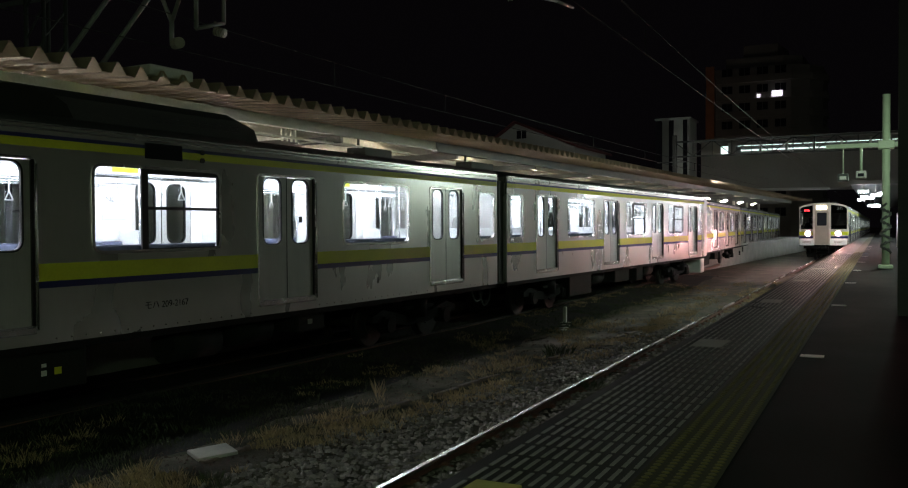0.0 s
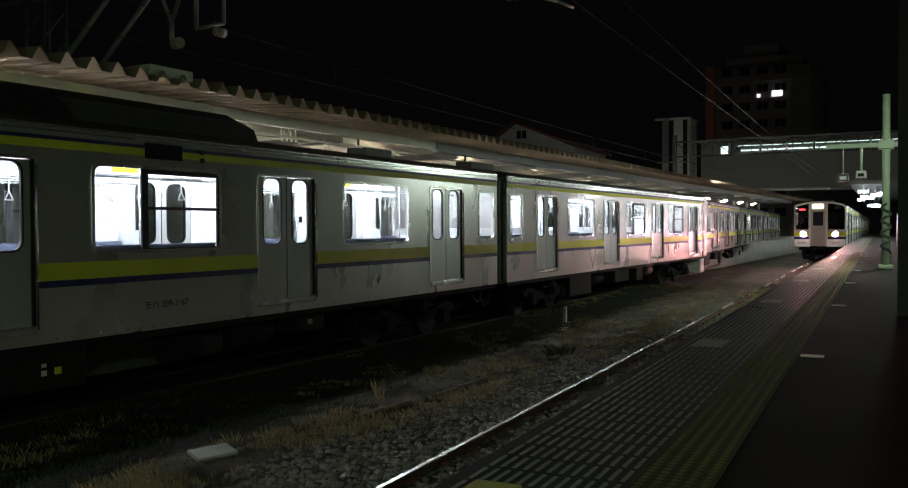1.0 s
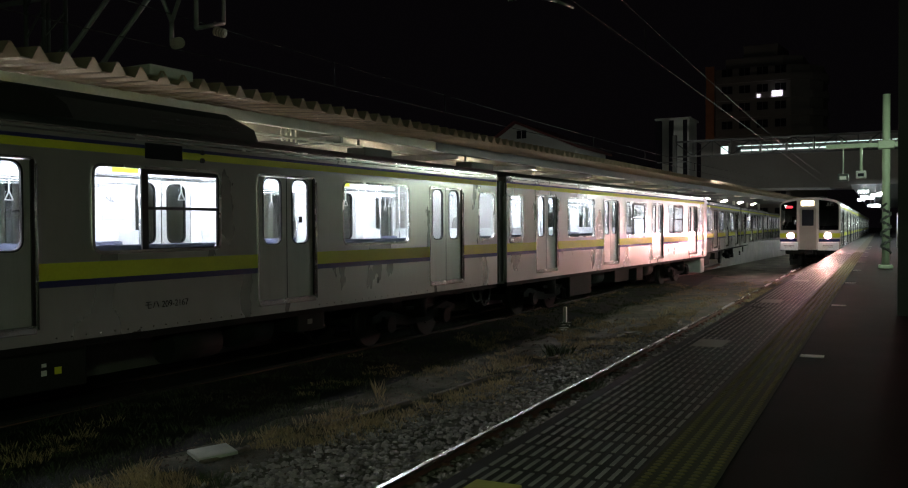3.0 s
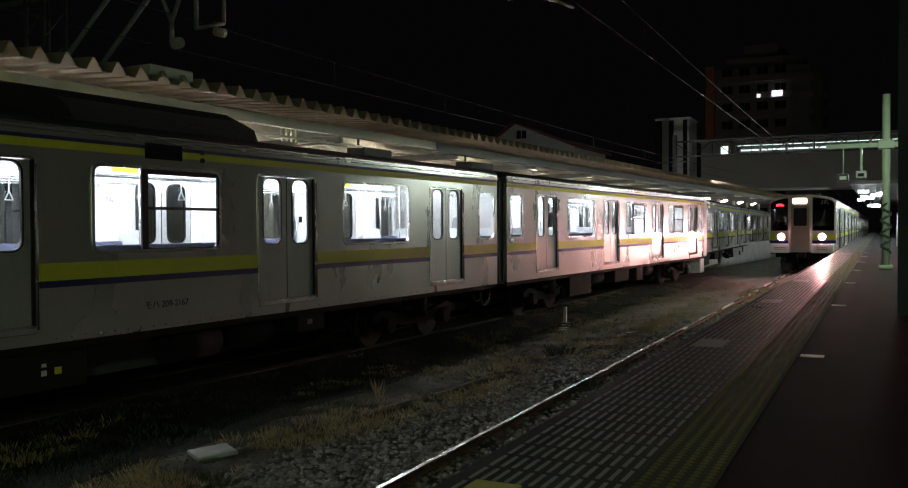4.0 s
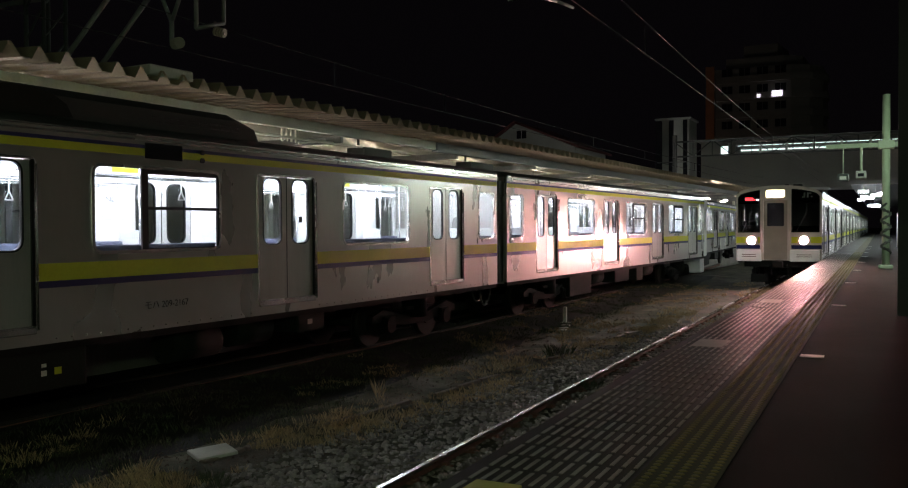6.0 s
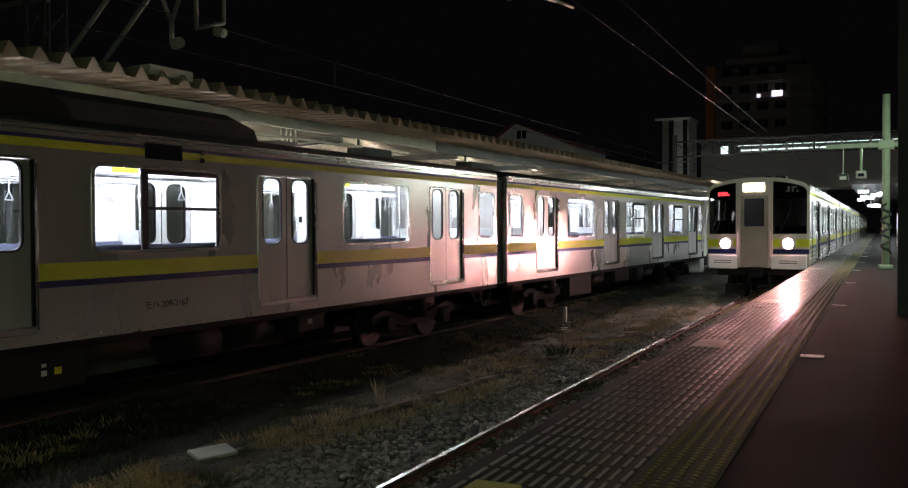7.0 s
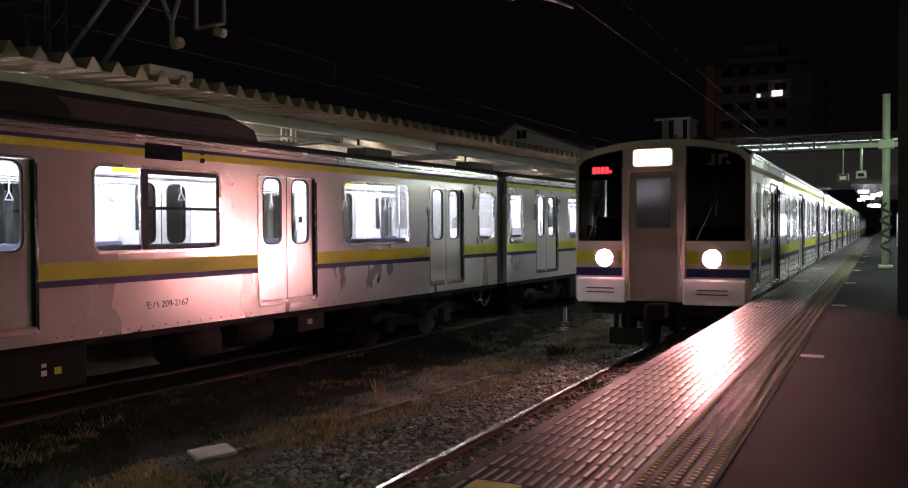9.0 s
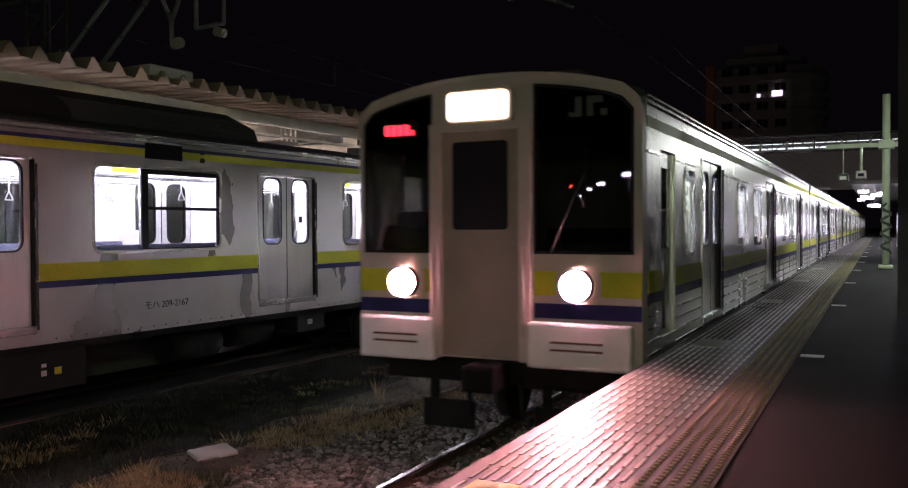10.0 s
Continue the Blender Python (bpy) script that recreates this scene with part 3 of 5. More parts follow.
part("label_plate", boxm(1.281, 1.286, 8.09, 8.15, 0.7, 0.74), WHITEPAINT, car_a)
lb = bmesh.new()
for z in (3.31, 3.2):
    bar(lb, (1.39, 10.46, z), (1.43, 10.46, z), 0.035, 12)
part("side_lamp", lb, BLACK, car_a)


def number(text, size, m, material, parent):
    """A line of lettering as a mesh part."""
    cu = bpy.data.curves.new("lettering", "FONT")
    cu.body, cu.size, cu.extrude = text, size, 0.0015
    tmp = bpy.data.objects.new("lettering", cu)
    scene.collection.objects.link(tmp)
    me = bpy.data.meshes.new_from_object(tmp.evaluated_get(bpy.context.evaluated_depsgraph_get()))
    bpy.data.objects.remove(tmp)
    me.materials.clear()
    me.materials.append(material)
    ob = new("lettering", me)
    ob.parent = parent
    ob.matrix_basis = m
    return ob


number("\u30e2\u30cf 209-2167", 0.12, pose(1.404, 9.46, 1.26, 90, 0, 90), BLACK, car_a)
poster = part("poster", boxm(-1.326, -1.322, 11.0, 11.53, 2.42, 2.92), INGREY, car_a, "framed white notice on the inner wall")
part("poster_face", boxm(-1.322, -1.318, 11.015, 11.515, 2.435, 2.905), INWHITE, poster)
number("NO", 0.15, pose(-1.316, 11.06, 2.7, 90, 0, 90), DARKSTEEL, poster)
for k in range(3):
    part("text_bar", boxm(-1.317, -1.314, 11.3, 11.48, 2.6 + 0.06 * k, 2.625 + 0.06 * k), INGREY, poster)
part("door_sticker", boxm(1.384, 1.388, DOORS[2] + 0.29, DOORS[2] + 0.38, 2.36, 2.46), BLACK, car_a, "small black sticker on the door glass")
part("label_plate", boxm(1.4, 1.405, 14.66, 14.72, 1.28, 1.39), UNDERGREY, car_a)
# advert cards above the far windows
for k, m in enumerate((YELLOW, WHITEPAINT, YELLOW, STRAP, INGREY, WHITEPAINT, YELLOW, STRAP, WHITEPAINT, INGREY, STRAP, YELLOW)):
    yy = 4.6 + 1.1 * k + (0.25 if k % 3 else 0.0)
    part("advert_card", boxm(-1.322, -1.316, yy, yy + 0.62, 3.19, 3.28), m, car_a, "paper advert card over the windows")
vb = bmesh.new()
for k in range(95):
    yy = 0.2 + 0.2 * k
    if all(abs(yy - d) > 0.75 for d in DOORS):
        bar(vb, (1.395, yy, 1.03), (1.405, yy, 1.03), 0.011, 6)
tagged(part("rivets", vb, BEAD, car_a), kind="stuff")

bx = [(4.2, 5.9, 0.33, gr, "box"), (6.4, 7.4, 0.5, gr, "tank"), (8.0, 9.4, 0.5, gr, "box"), (10.2, 10.9, 0.45, gr, "box"), (11.5, 12.6, 0.5, gr, "tank")]
car_b = suburb_car(("fixed", "open", "open"), bx, bogies=(3.2, 16.4), side_door=(18.68, 19.05))
HEAD_B = 0.0554
CORNER_B = CORNER + Vector((math.sin(0.054), math.cos(0.054), 0)) * 0.5
car_b.matrix_basis = car_pose(CORNER_B, HEAD_B)
gangway(car_b)
part("white_front_edge", boxm(-1.41, 1.41, 19.15, 19.62, 0.98, 3.5, bevel=0.05), WHITEFRP, car_b, "white moulded cab front")
part("skirt", boxm(-1.25, 1.3, 18.95, 19.6, 0.28, 0.9, bevel=0.05), WHITEFRP, car_b, "white cab skirt")
HEAD_C = -0.039
CORNER_C = CORNER_B + Vector((math.sin(0.02), math.cos(0.02), 0)) * 20.3
car_c = suburb_car(("fixed", "open", "open"), bx)
car_c.matrix_basis = car_pose(CORNER_C, HEAD_C)
gangway(car_c)
AL = Vector((math.sin(HEAD_C), math.cos(HEAD_C), 0))
copy_thing(car_c, car_pose(CORNER_C + AL * 20, HEAD_C))
copy_thing(car_c, car_pose(CORNER_C + AL * 40, HEAD_C))

# ---- arriving train ----
MBANDS = [(1.66, 1.86, YELLOW, False), (1.56, 1.66, BLUE, False), (3.18, 3.28, YELLOW, True)]
MD = [3.3, 9.65, 16.0]


def coach(cab=False):
    wins = []
    for a, b in ((5.5, 6.55), (7.25, 8.3), (11.75, 12.8), (13.5, 14.55), (18.2, 18.9)):
        wins.append((a, b, 1.97, 2.9, "fixed"))
    wins.append((1.7, 2.2, 1.97, 2.9, "fixed") if cab else (0.6, 1.3, 1.97, 2.9, "fixed"))
    return rail_car(1.475, MD, wins, "stainless steel suburban rail car with yellow and blue bands, moving in", "arriving train", MBANDS,
                    door_window=(2.04, 2.92), tube=TUBE_DIM, boxes=[(5.5, 8.0, 0.4, gr, "box"), (9.5, 12.5, 0.45, gr, "box")], side_door=(0.55, 1.2) if cab else None,
                    beads=(1.08, 1.2, 1.32, 1.44, 2.95), bottom=1.0, cab=cab)


lead = coach(True)


def front_panel(bm, pts, y0, y1):
    """A prism whose outline lies in the xz plane."""
    a = [bm.verts.new((x, y0, z)) for x, z in pts]
    b = [bm.verts.new((x, y1, z)) for x, z in pts]
    bm.faces.new(a)
    bm.faces.new(b[::-1])
    for k in range(len(pts)):
        bm.faces.new((a[k], a[k - 1], b[k - 1], b[k]))
    return bm


def front_plate(name, x0, x1, z0, z1, r, y, thick, material, parent, label=""):
    pts = [((x0 + x1) / 2 + a, (z0 + z1) / 2 + b) for a, b in rounded(x1 - x0, z1 - z0, r)]
    return part(name, front_panel(bmesh.new(), pts, y, y + thick), material, parent, label)


def train_front(car):
    """The cab front at the car's y = 0 end, facing -y."""
    def arc(x, drop=0.0, w=1.475):
        return 3.73 - drop - 0.24 * (abs(x) / w) ** 2.3

    top = [(1.475, 3.2), (1.472, 3.32), (1.455, 3.4), (1.41, 3.455)] + [(x, arc(x)) for x in (1.3, 1.1, 0.9, 0.7, 0.5, 0.25, 0.0)]
    outline = [(-x, z) for x, z in top] + [(x, z) for x, z in top[-2::-1]] + [(1.475, 1.0), (-1.475, 1.0)]
    panes = ((-1.415, -0.63), (0.45, 1.4))

    def glass_top(x):
        return arc(x, 0.1) - (0.09 if abs(x) > 1.38 else 0.01 if abs(x) > 1.25 else 0.0)

    def crest(x):
        return 3.2 if abs(x) > 1.473 else min(arc(x), 3.455 + (1.41 - abs(x)) * 0.9)

    fb = bmesh.new()
    front_panel(fb, [(-1.475, 1.0), (1.475, 1.0), (1.475, 2.02), (-1.475, 2.02)], -0.16, 0.0)
    for x0, x1 in ((-1.475, panes[0][0]), (panes[0][1], panes[1][0]), (panes[1][1], 1.475)):
        xs = [x0 + (x1 - x0) * k / 8 for k in range(9)]
        front_panel(fb, [(x0, 2.02), (x1, 2.02)] + [(x, crest(x)) for x in reversed(xs)], -0.16, 0.0)
    for x0, x1 in panes:
        xs = [x0 + (x1 - x0) * k / 9 for k in range(10)]
        front_panel(fb, [(x, glass_top(x) + 0.004) for x in xs] + [(x, crest(x)) for x in reversed(xs)], -0.16, 0.0)
    fr = part("cab_front", fb, CREAM, car, "cream and steel cab front")
    m = 2 * len(top) - 1
    rim = bmesh.new()
    front_panel(rim, [(x * 1.004, z + 0.012) for x, z in outline[:m]] + [(x * 0.982, z - 0.035) for x, z in outline[m - 1::-1]], -0.18, -0.15)
    part("roof_rim", rim, CREAM, fr)
    # black glazed panels
    for x0, x1 in panes:
        xs = [x0 + (x1 - x0) * k / 9 for k in range(10)]
        lip = [(x0, 2.02), (x1, 2.02)] + [(x, glass_top(x)) for x in reversed(xs)]
        cx, cz = (x0 + x1) / 2, 2.72
        ws = part("windscreen", front_panel(bmesh.new(), lip, -0.17, -0.158), DARKPANE, fr, "tinted windscreen panel")
        sb = bmesh.new()
        outer = [[sb.verts.new((x, y, z)) for x, z in lip] for y in (-0.178, -0.156)]
        inner = [[sb.verts.new((cx + (x - cx) * 0.95, y, cz + (z - cz) * 0.965)) for x, z in lip] for y in (-0.178, -0.156)]
        for k in range(len(lip)):
            for a, b in ((outer[0], inner[0]), (outer[1], inner[1]), (outer[0], outer[1]), (inner[0], inner[1])):
                sb.faces.new((a[k], a[k - 1], b[k - 1], b[k]))
        part("seal", sb, BLACK, ws)
        part("blanking", front_panel(bmesh.new(), [(x0, 3.08), (x1, 3.08)] + [(x, glass_top(x) - 0.01) for x in reversed(xs)], -0.15, -0.14), BLACK, ws, "black upper mask behind the glass")
    # what shows of the cab through the glass
    desk = part("driving_desk", boxm(-1.36, -0.66, 0.06, 0.55, 1.2, 2.3, bevel=0.04), UNDERGREY, car, "dark driving desk")
    part("driving_desk", boxm(0.48, 1.36, 0.06, 0.5, 1.2, 2.26, bevel=0.04), UNDERGREY, car, "dark desk beside the gangway")
    part("gauge_panel", boxm(-1.3, -0.8, 0.3, 0.5, 2.28, 2.45, bevel=0.02), BLACK, desk)
    pw = bmesh.new()
    pierced(pw, -1.38, 1.38, 1.17, 3.3, [(-1.0, -0.62, 2.3, 2.75)], 1.42, 1.46)
    for v in pw.verts:
        v.co = (v.co.y, v.co.x, v.co.z)
    wall = part("cab_partition", pw, INGREY, car, "grey wall between cab and saloon")
    part("pane", boxm(-1.0, -0.62, 1.437, 1.443, 2.3, 2.75), DARKPANE, wall)
    # gangway door
    part("gangway_frame", front_panel(bmesh.new(), [(-0.62, 1.0), (-0.5, 1.0), (-0.5, 3.2), (0.32, 3.2), (0.32, 1.0), (0.44, 1.0), (0.44, 3.28), (-0.62, 3.28)], -0.24, -0.15), CREAM, fr, "raised gangway frame")
    front_plate("gangway_door", -0.5, 0.32, 1.02, 3.2, 0.02, -0.2, 0.03, DOORPAINT, fr, "brown gangway door")
    front_plate("door_glass", -0.38, 0.2, 2.25, 3.1, 0.04, -0.212, 0.01, DARKGLASS, fr)
    # destination blind
    front_plate("blind_case", -0.46, 0.26, 3.27, 3.6, 0.06, -0.23, 0.06, CREAM, fr)
    front_plate("destination_blind", -0.42, 0.22, 3.3, 3.575, 0.05, -0.242, 0.014, SIGN_LIT, fr, "lit blank destination blind")
    dsp = front_plate("train_number_display", -1.18, -0.78, 3.17, 3.33, 0.01, -0.185, 0.012, BLACK, fr, "lit red number display")
    for k in range(5):
        w = 0.05 if k < 4 else 0.03
        part("display_bar", boxm(-1.15 + 0.074 * k, -1.15 + 0.074 * k + w, -0.192, -0.186, 3.2, 3.305 if k < 4 else 3.25), LED_RED, dsp)
    for x0, x1, z0, z1 in ((0.8, 0.86, 3.28, 3.32), (0.86, 0.92, 3.28, 3.46), (0.97, 1.03, 3.28, 3.46), (1.03, 1.12, 3.4, 3.46), (1.1, 1.16, 3.28, 3.34)):
        part("emblem_bar", boxm(x0, x1, -0.181, -0.176, z0, z1), DARKSTEEL, fr, "plain grey emblem bar")
    # bands
    for z0, z1, m in ((1.63, 1.86, YELLOW), (1.42, 1.56, BLUE)):
        for x0, x1 in ((-1.47, -0.63), (0.45, 1.47)):
            part("band", boxm(x0, x1, -0.168, -0.158, z0, z1), m, fr)
    # headlights in their cases
    for x in (-0.93, 0.88):
        front_plate("lamp_case", x - 0.22, x + 0.22, 1.6, 1.86, 0.05, -0.172, 0.015, CREAM, fr)
        r, deep, n = 0.145, 0.095, 24
        c0 = Vector((x, -0.174, 1.73))
        tb = bmesh.new()
        rows = []
        for rr, d in ((r, 0.0), (r, deep), (r + 0.012, deep), (r + 0.012, 0.0)):
            rows.append([tb.verts.new(c0 + Vector((rr * math.cos(k * math.tau / n), -d, rr * math.sin(k * math.tau / n)))) for k in range(n)])
        for r0, r1 in zip(rows, rows[1:]):
            for k in range(n):
                tb.faces.new((r0[k], r0[k - 1], r1[k - 1], r1[k]))
        hood = part("lamp_hood", tb, BLACK, fr)
        part("headlight", bar(bmesh.new(), c0 + Vector((0, -0.001, 0)), c0 + Vector((0, -0.008, 0)), r - 0.004, n), HEADLIGHT, hood, "lit headlight bowl")
        tb = bmesh.new()
        rows = []
        way = Vector((0.02, -1, -0.01) if x > 0 else (-0.06, -1, 0.045)).normalized()
        for rr, d in ((0.017, 0.008), (0.017, deep - 0.002), (0.021, deep - 0.002), (0.021, 0.008)):
            rows.append([tb.verts.new(c0 + way * d + Vector((rr * math.cos(k * math.tau / n), 0, 0.07 + rr * math.sin(k * math.tau / n)))) for k in range(n)])
        for r0, r1 in zip(rows, rows[1:]):
            for k in range(n):
                tb.faces.new((r0[k], r0[k - 1], r1[k - 1], r1[k]))
        part("beam_tube", tb, BLACK, hood)
        part("long_beam", bar(bmesh.new(), c0 + Vector((0, 0, 0.07)) + way * 0.009, c0 + Vector((0, 0, 0.07)) + way * 0.012, 0.0165, 16), BEAM if x > 0 else BEAM_DIM, hood, "lit long beam")
        part("bulb", bar(bmesh.new(), c0 + Vector((0, -0.01, 0)), c0 + Vector((0, -0.018, 0)), 0.034, 16), BULB if x > 0 else BULB_DIM, hood, "lit headlight bulb")
        lb = bmesh.new()
        rows = []
        for rr, d in ((r - 0.002, deep), (r * 0.85, deep + 0.012), (r * 0.5, deep + 0.02)):
            rows.append([lb.verts.new(c0 + Vector((rr * math.cos(k * math.tau / n), -d, rr * math.sin(k * math.tau / n)))) for k in range(n)])
        for r0, r1 in zip(rows, rows[1:]):
            for k in range(n):
                lb.faces.new((r0[k], r0[k - 1], r1[k - 1], r1[k]))
        lb.faces.new(rows[-1])
        part("lens", lb, LENS, hood, "domed headlight lens").visible_shadow = False
    # white step boxes below
    for x0, x1 in ((-1.43, -0.57), (0.4, 1.4)):
        st = part("step_box", boxm(x0, x1, -0.26, -0.15, 0.96, 1.39, bevel=0.03), WHITEFRP, fr, "white corner box with two slots")
        mid = (x0 + x1) / 2
        for z in (1.13, 1.2):
            part("slot", boxm(mid - 0.26, mid + 0.24, -0.27, -0.258, z, z + 0.02), RUST, st)
    for xa, xb in ((-1.25, -0.95), (0.62, 0.95)):
        wp = part("wiper", bar(bmesh.new(), (xa, -0.2, 2.03), (xb, -0.2, 2.75), 0.01, 6), DARKSTEEL, fr, "thin windscreen wiper")
        part("wiper_blade", bar(bmesh.new(), (xb - 0.02, -0.195, 2.45), (xb + 0.02, -0.195, 3.0), 0.012, 6), BLACK, wp)
    for x in (-0.56, 0.38):
        part("grab_rail", bar(bmesh.new(), (x, -0.275, 1.25), (x, -0.275, 2.1), 0.013, 8), CREAM, fr)
    for x, w in ((0.62, 0.16), (0.25, 0.08)):
        part("roof_horn", boxm(x - w, x + w, 0.25, 0.7, 3.66, 3.8, bevel=0.03), ROOFGREY, fr)
    part("buffer_beam", boxm(-1.2, 1.2, -0.1, 0.05, 0.75, 1.02, bevel=0.02), UNDER, fr)
    part("coupler_head", boxm(-0.17, 0.17, -0.5, 0.0, 0.72, 0.98, bevel=0.04), UNDER, fr)
    for x in (-0.72, 0.55):
        part("rail_guard", boxm(x - 0.3, x + 0.3, 0.35, 0.39, 0.16, 0.46, bevel=0.01), UNDERGREY, fr, "grey rail guard plate")
        part("guard_hanger", boxm(x - 0.22, x - 0.14, 0.36, 0.42, 0.4, 1.0), UNDERGREY, fr)
    for x in (-0.25, 0.3):
        part("hose", bar(bmesh.new(), (x, -0.15, 0.85), (x + 0.05, -0.2, 0.45), 0.025), BLACK, fr)


train_front(lead)
cars = [lead]
follow = coach()
gangway(follow)
cars.append(follow)
for k in range(4):
    cars.append(copy_thing(follow, Matrix()))
TRACK_X = -3.37

# ---- ground, tracks and platform ----
PLAT = 1.08
EDGE = -1.78


def sheet(bm, x0, x1, y0, y1, step, height):
    nx, ny = max(1, round((x1 - x0) / step)), max(1, round((y1 - y0) / step))
    g = [[bm.verts.new((x0 + (x1 - x0) * i / nx, y0 + (y1 - y0) * j / ny, height(x0 + (x1 - x0) * i / nx, y0 + (y1 - y0) * j / ny))) for i in range(nx + 1)] for j in range(ny + 1)]
    for j in range(ny):
        for i in range(nx):
            bm.faces.new((g[j][i], g[j][i + 1], g[j + 1][i + 1], g[j + 1][i])).smooth = True


def ground_z(x, y):
    n = noise.noise(Vector((x * 0.5, y * 0.5, 0))) * 0.04 + noise.noise(Vector((x * 2.2, y * 2.2, 3))) * 0.015
    d = abs(x - TRACK_X)
    bed = -0.1 if d < 1.5 else -0.1 - min(d - 1.5, 0.6) * 0.12
    far_side = min(max((-7.6 - 0.052 * (18 - y) - x) / 0.7, 0.0), 1.0)
    return (bed + n) * (1 - far_side) + (-0.075 + 0.5 * n) * far_side


gb = bmesh.new()
sheet(gb, -14, -1.4, 1.5, 42, 0.16, ground_z)
solid("ground", gb, DIRT, "dark dirt and fine ballast between the tracks", "ground", "structure")
# ballast colour darkened to stand in for unlit ground by the standing train
UNLITBED = mat("unlit_ballast", (0.017, 0.018, 0.015), 0.95, 0.0, 0.7, 2.2, 60, 0.9, spec=0.15)


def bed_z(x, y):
    """Ballast of the standing train's track, darkened as if unlit; it thins out unevenly towards the path."""
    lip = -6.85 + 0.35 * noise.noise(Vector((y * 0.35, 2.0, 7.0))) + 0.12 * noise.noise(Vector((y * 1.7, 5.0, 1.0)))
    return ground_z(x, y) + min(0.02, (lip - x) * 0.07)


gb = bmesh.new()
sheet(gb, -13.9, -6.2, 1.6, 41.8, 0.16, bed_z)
solid("track_bed", gb, UNLITBED, "ballast round the standing train, coloured dark as unlit ground", "track bed", "structure")
gb = bmesh.new()
sheet(gb, -700, 700, -300, 900, 100, lambda x, y: -0.32)
solid("ground", gb, DIRT, "dark ground reaching the horizon", "ground", "structure")


def rails(points, half, name, label, top=None):
    """Two rails along straight legs between plan points."""
    for sgn in (-1, 1):
        ob = empty(name, Matrix(), label, "rail", "rails")
        head, web = bmesh.new(), bmesh.new()
        for a, b in zip(points, points[1:]):
            a, b = Vector(a), Vector(b)
            d = (b - a).normalized()
            s = Vector((d.y, -d.x)) * sgn * half
            for bm, sec in ((head, ((-0.032, -0.004), (-0.026, 0.0), (0.026, 0.0), (0.032, -0.004), (0.03, -0.035), (-0.03, -0.035))),
                            (web, ((-0.008, -0.035), (0.008, -0.035), (0.01, -0.12), (0.06, -0.14), (0.06, -0.15), (-0.06, -0.15), (-0.06, -0.14), (-0.01, -0.12)))):
                rows = []
                for q in (a, b):
                    c = q + s
                    rows.append([bm.verts.new((c.x + d.y * u, c.y - d.x * u, w)) for u, w in sec])
                for k in range(len(sec)):
                    bm.faces.new((rows[0][k], rows[0][k - 1], rows[1][k - 1], rows[1][k]))
                bm.faces.new(rows[0])
                bm.faces.new(rows[1][::-1])
        part("rail_head", head, top or RAILTOP, ob, "worn running surface")
        part("rail_web", web, RUST, ob)


rails([(TRACK_X, -40), (TRACK_X, 220)], 0.5665, "rail", "steel rail with a polished head on sleepers")
AS = Vector((math.sin(HEAD_A), math.cos(HEAD_A)))
pa = Vector((CORNER.x, CORNER.y)) - Vector((AS.y, -AS.x)) * 1.4
pc = Vector((CORNER_C.x, CORNER_C.y)) - Vector((1, 0)) * 1.4
# dark steel on these rail heads puts the shade there into their colour
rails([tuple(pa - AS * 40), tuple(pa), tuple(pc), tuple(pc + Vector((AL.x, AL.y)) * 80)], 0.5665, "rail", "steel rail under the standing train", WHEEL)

# platform
pb = bmesh.new()
box(pb, EDGE + 0.001, 9.0, -40, 200, -0.3, PLAT - 0.12)
solid("platform_wall", pb, CONCRETE, "weathered concrete platform wall", "platform", "structure")
pb = bmesh.new()
box(pb, EDGE - 0.06, 9.0, -40, 200, PLAT - 0.12, PLAT - 0.004)
solid("platform", pb, ASPHALT, "dark asphalt platform", "platform", "structure")
pb = bmesh.new()
box(pb, EDGE - 0.06, -1.04, -10, 140, PLAT - 0.004, PLAT)
paving = solid("pavement", pb, PAVING, "worn grey non-slip edge paving", "pavement", "structure")
pb = bmesh.new()
box(pb, -1.04, -0.68, -10, 140, PLAT - 0.004, PLAT + 0.001)
tact = solid("pavement", pb, TACTILE, "dirty yellow tactile strip", "pavement", "structure")



# white plates in the asphalt, pale slabs in the edge paving, a yellow tile
for k in range(9):
    yy = 8.5 + 5.55 * k
    solid("marker_plate", boxm(-0.66, -0.46, yy - 0.07, yy + 0.07, PLAT - 0.006, PLAT + 0.004, bevel=0.002), WHITEPAINT, "small worn white plate set in the asphalt", "marker plate", group="platform marker plates")
for yy in (9.0, 14.4, 20.0, 25.6):
    solid("edge_slab", boxm(-1.7, -1.4, yy - 0.3, yy + 0.3, PLAT - 0.004, PLAT + 0.006, bevel=0.003), PALECONC, "pale concrete slab set in the edge paving", "slab", group="edge slabs")
solid("edge_slab", boxm(-1.7, -1.47, 3.38, 3.66, PLAT - 0.004, PLAT + 0.012, bevel=0.004), mat("yellow_tile", (0.55, 0.5, 0.12), 0.5, 0, 0.2, 4, 50, 0.1), "yellow tile on the platform edge", "slab")

# ---- overhead line ----


def side_point(off, s, z):
    """A point by the standing train: off metres towards the eye from its side, s metres along it from the first car's far end."""
    side = Vector((math.cos(HEAD_A), -math.sin(HEAD_A), 0))
    along = Vector((math.sin(HEAD_A), math.cos(HEAD_A), 0))
    q = CORNER + side * off + along * s
    return Vector((q.x, q.y, z))


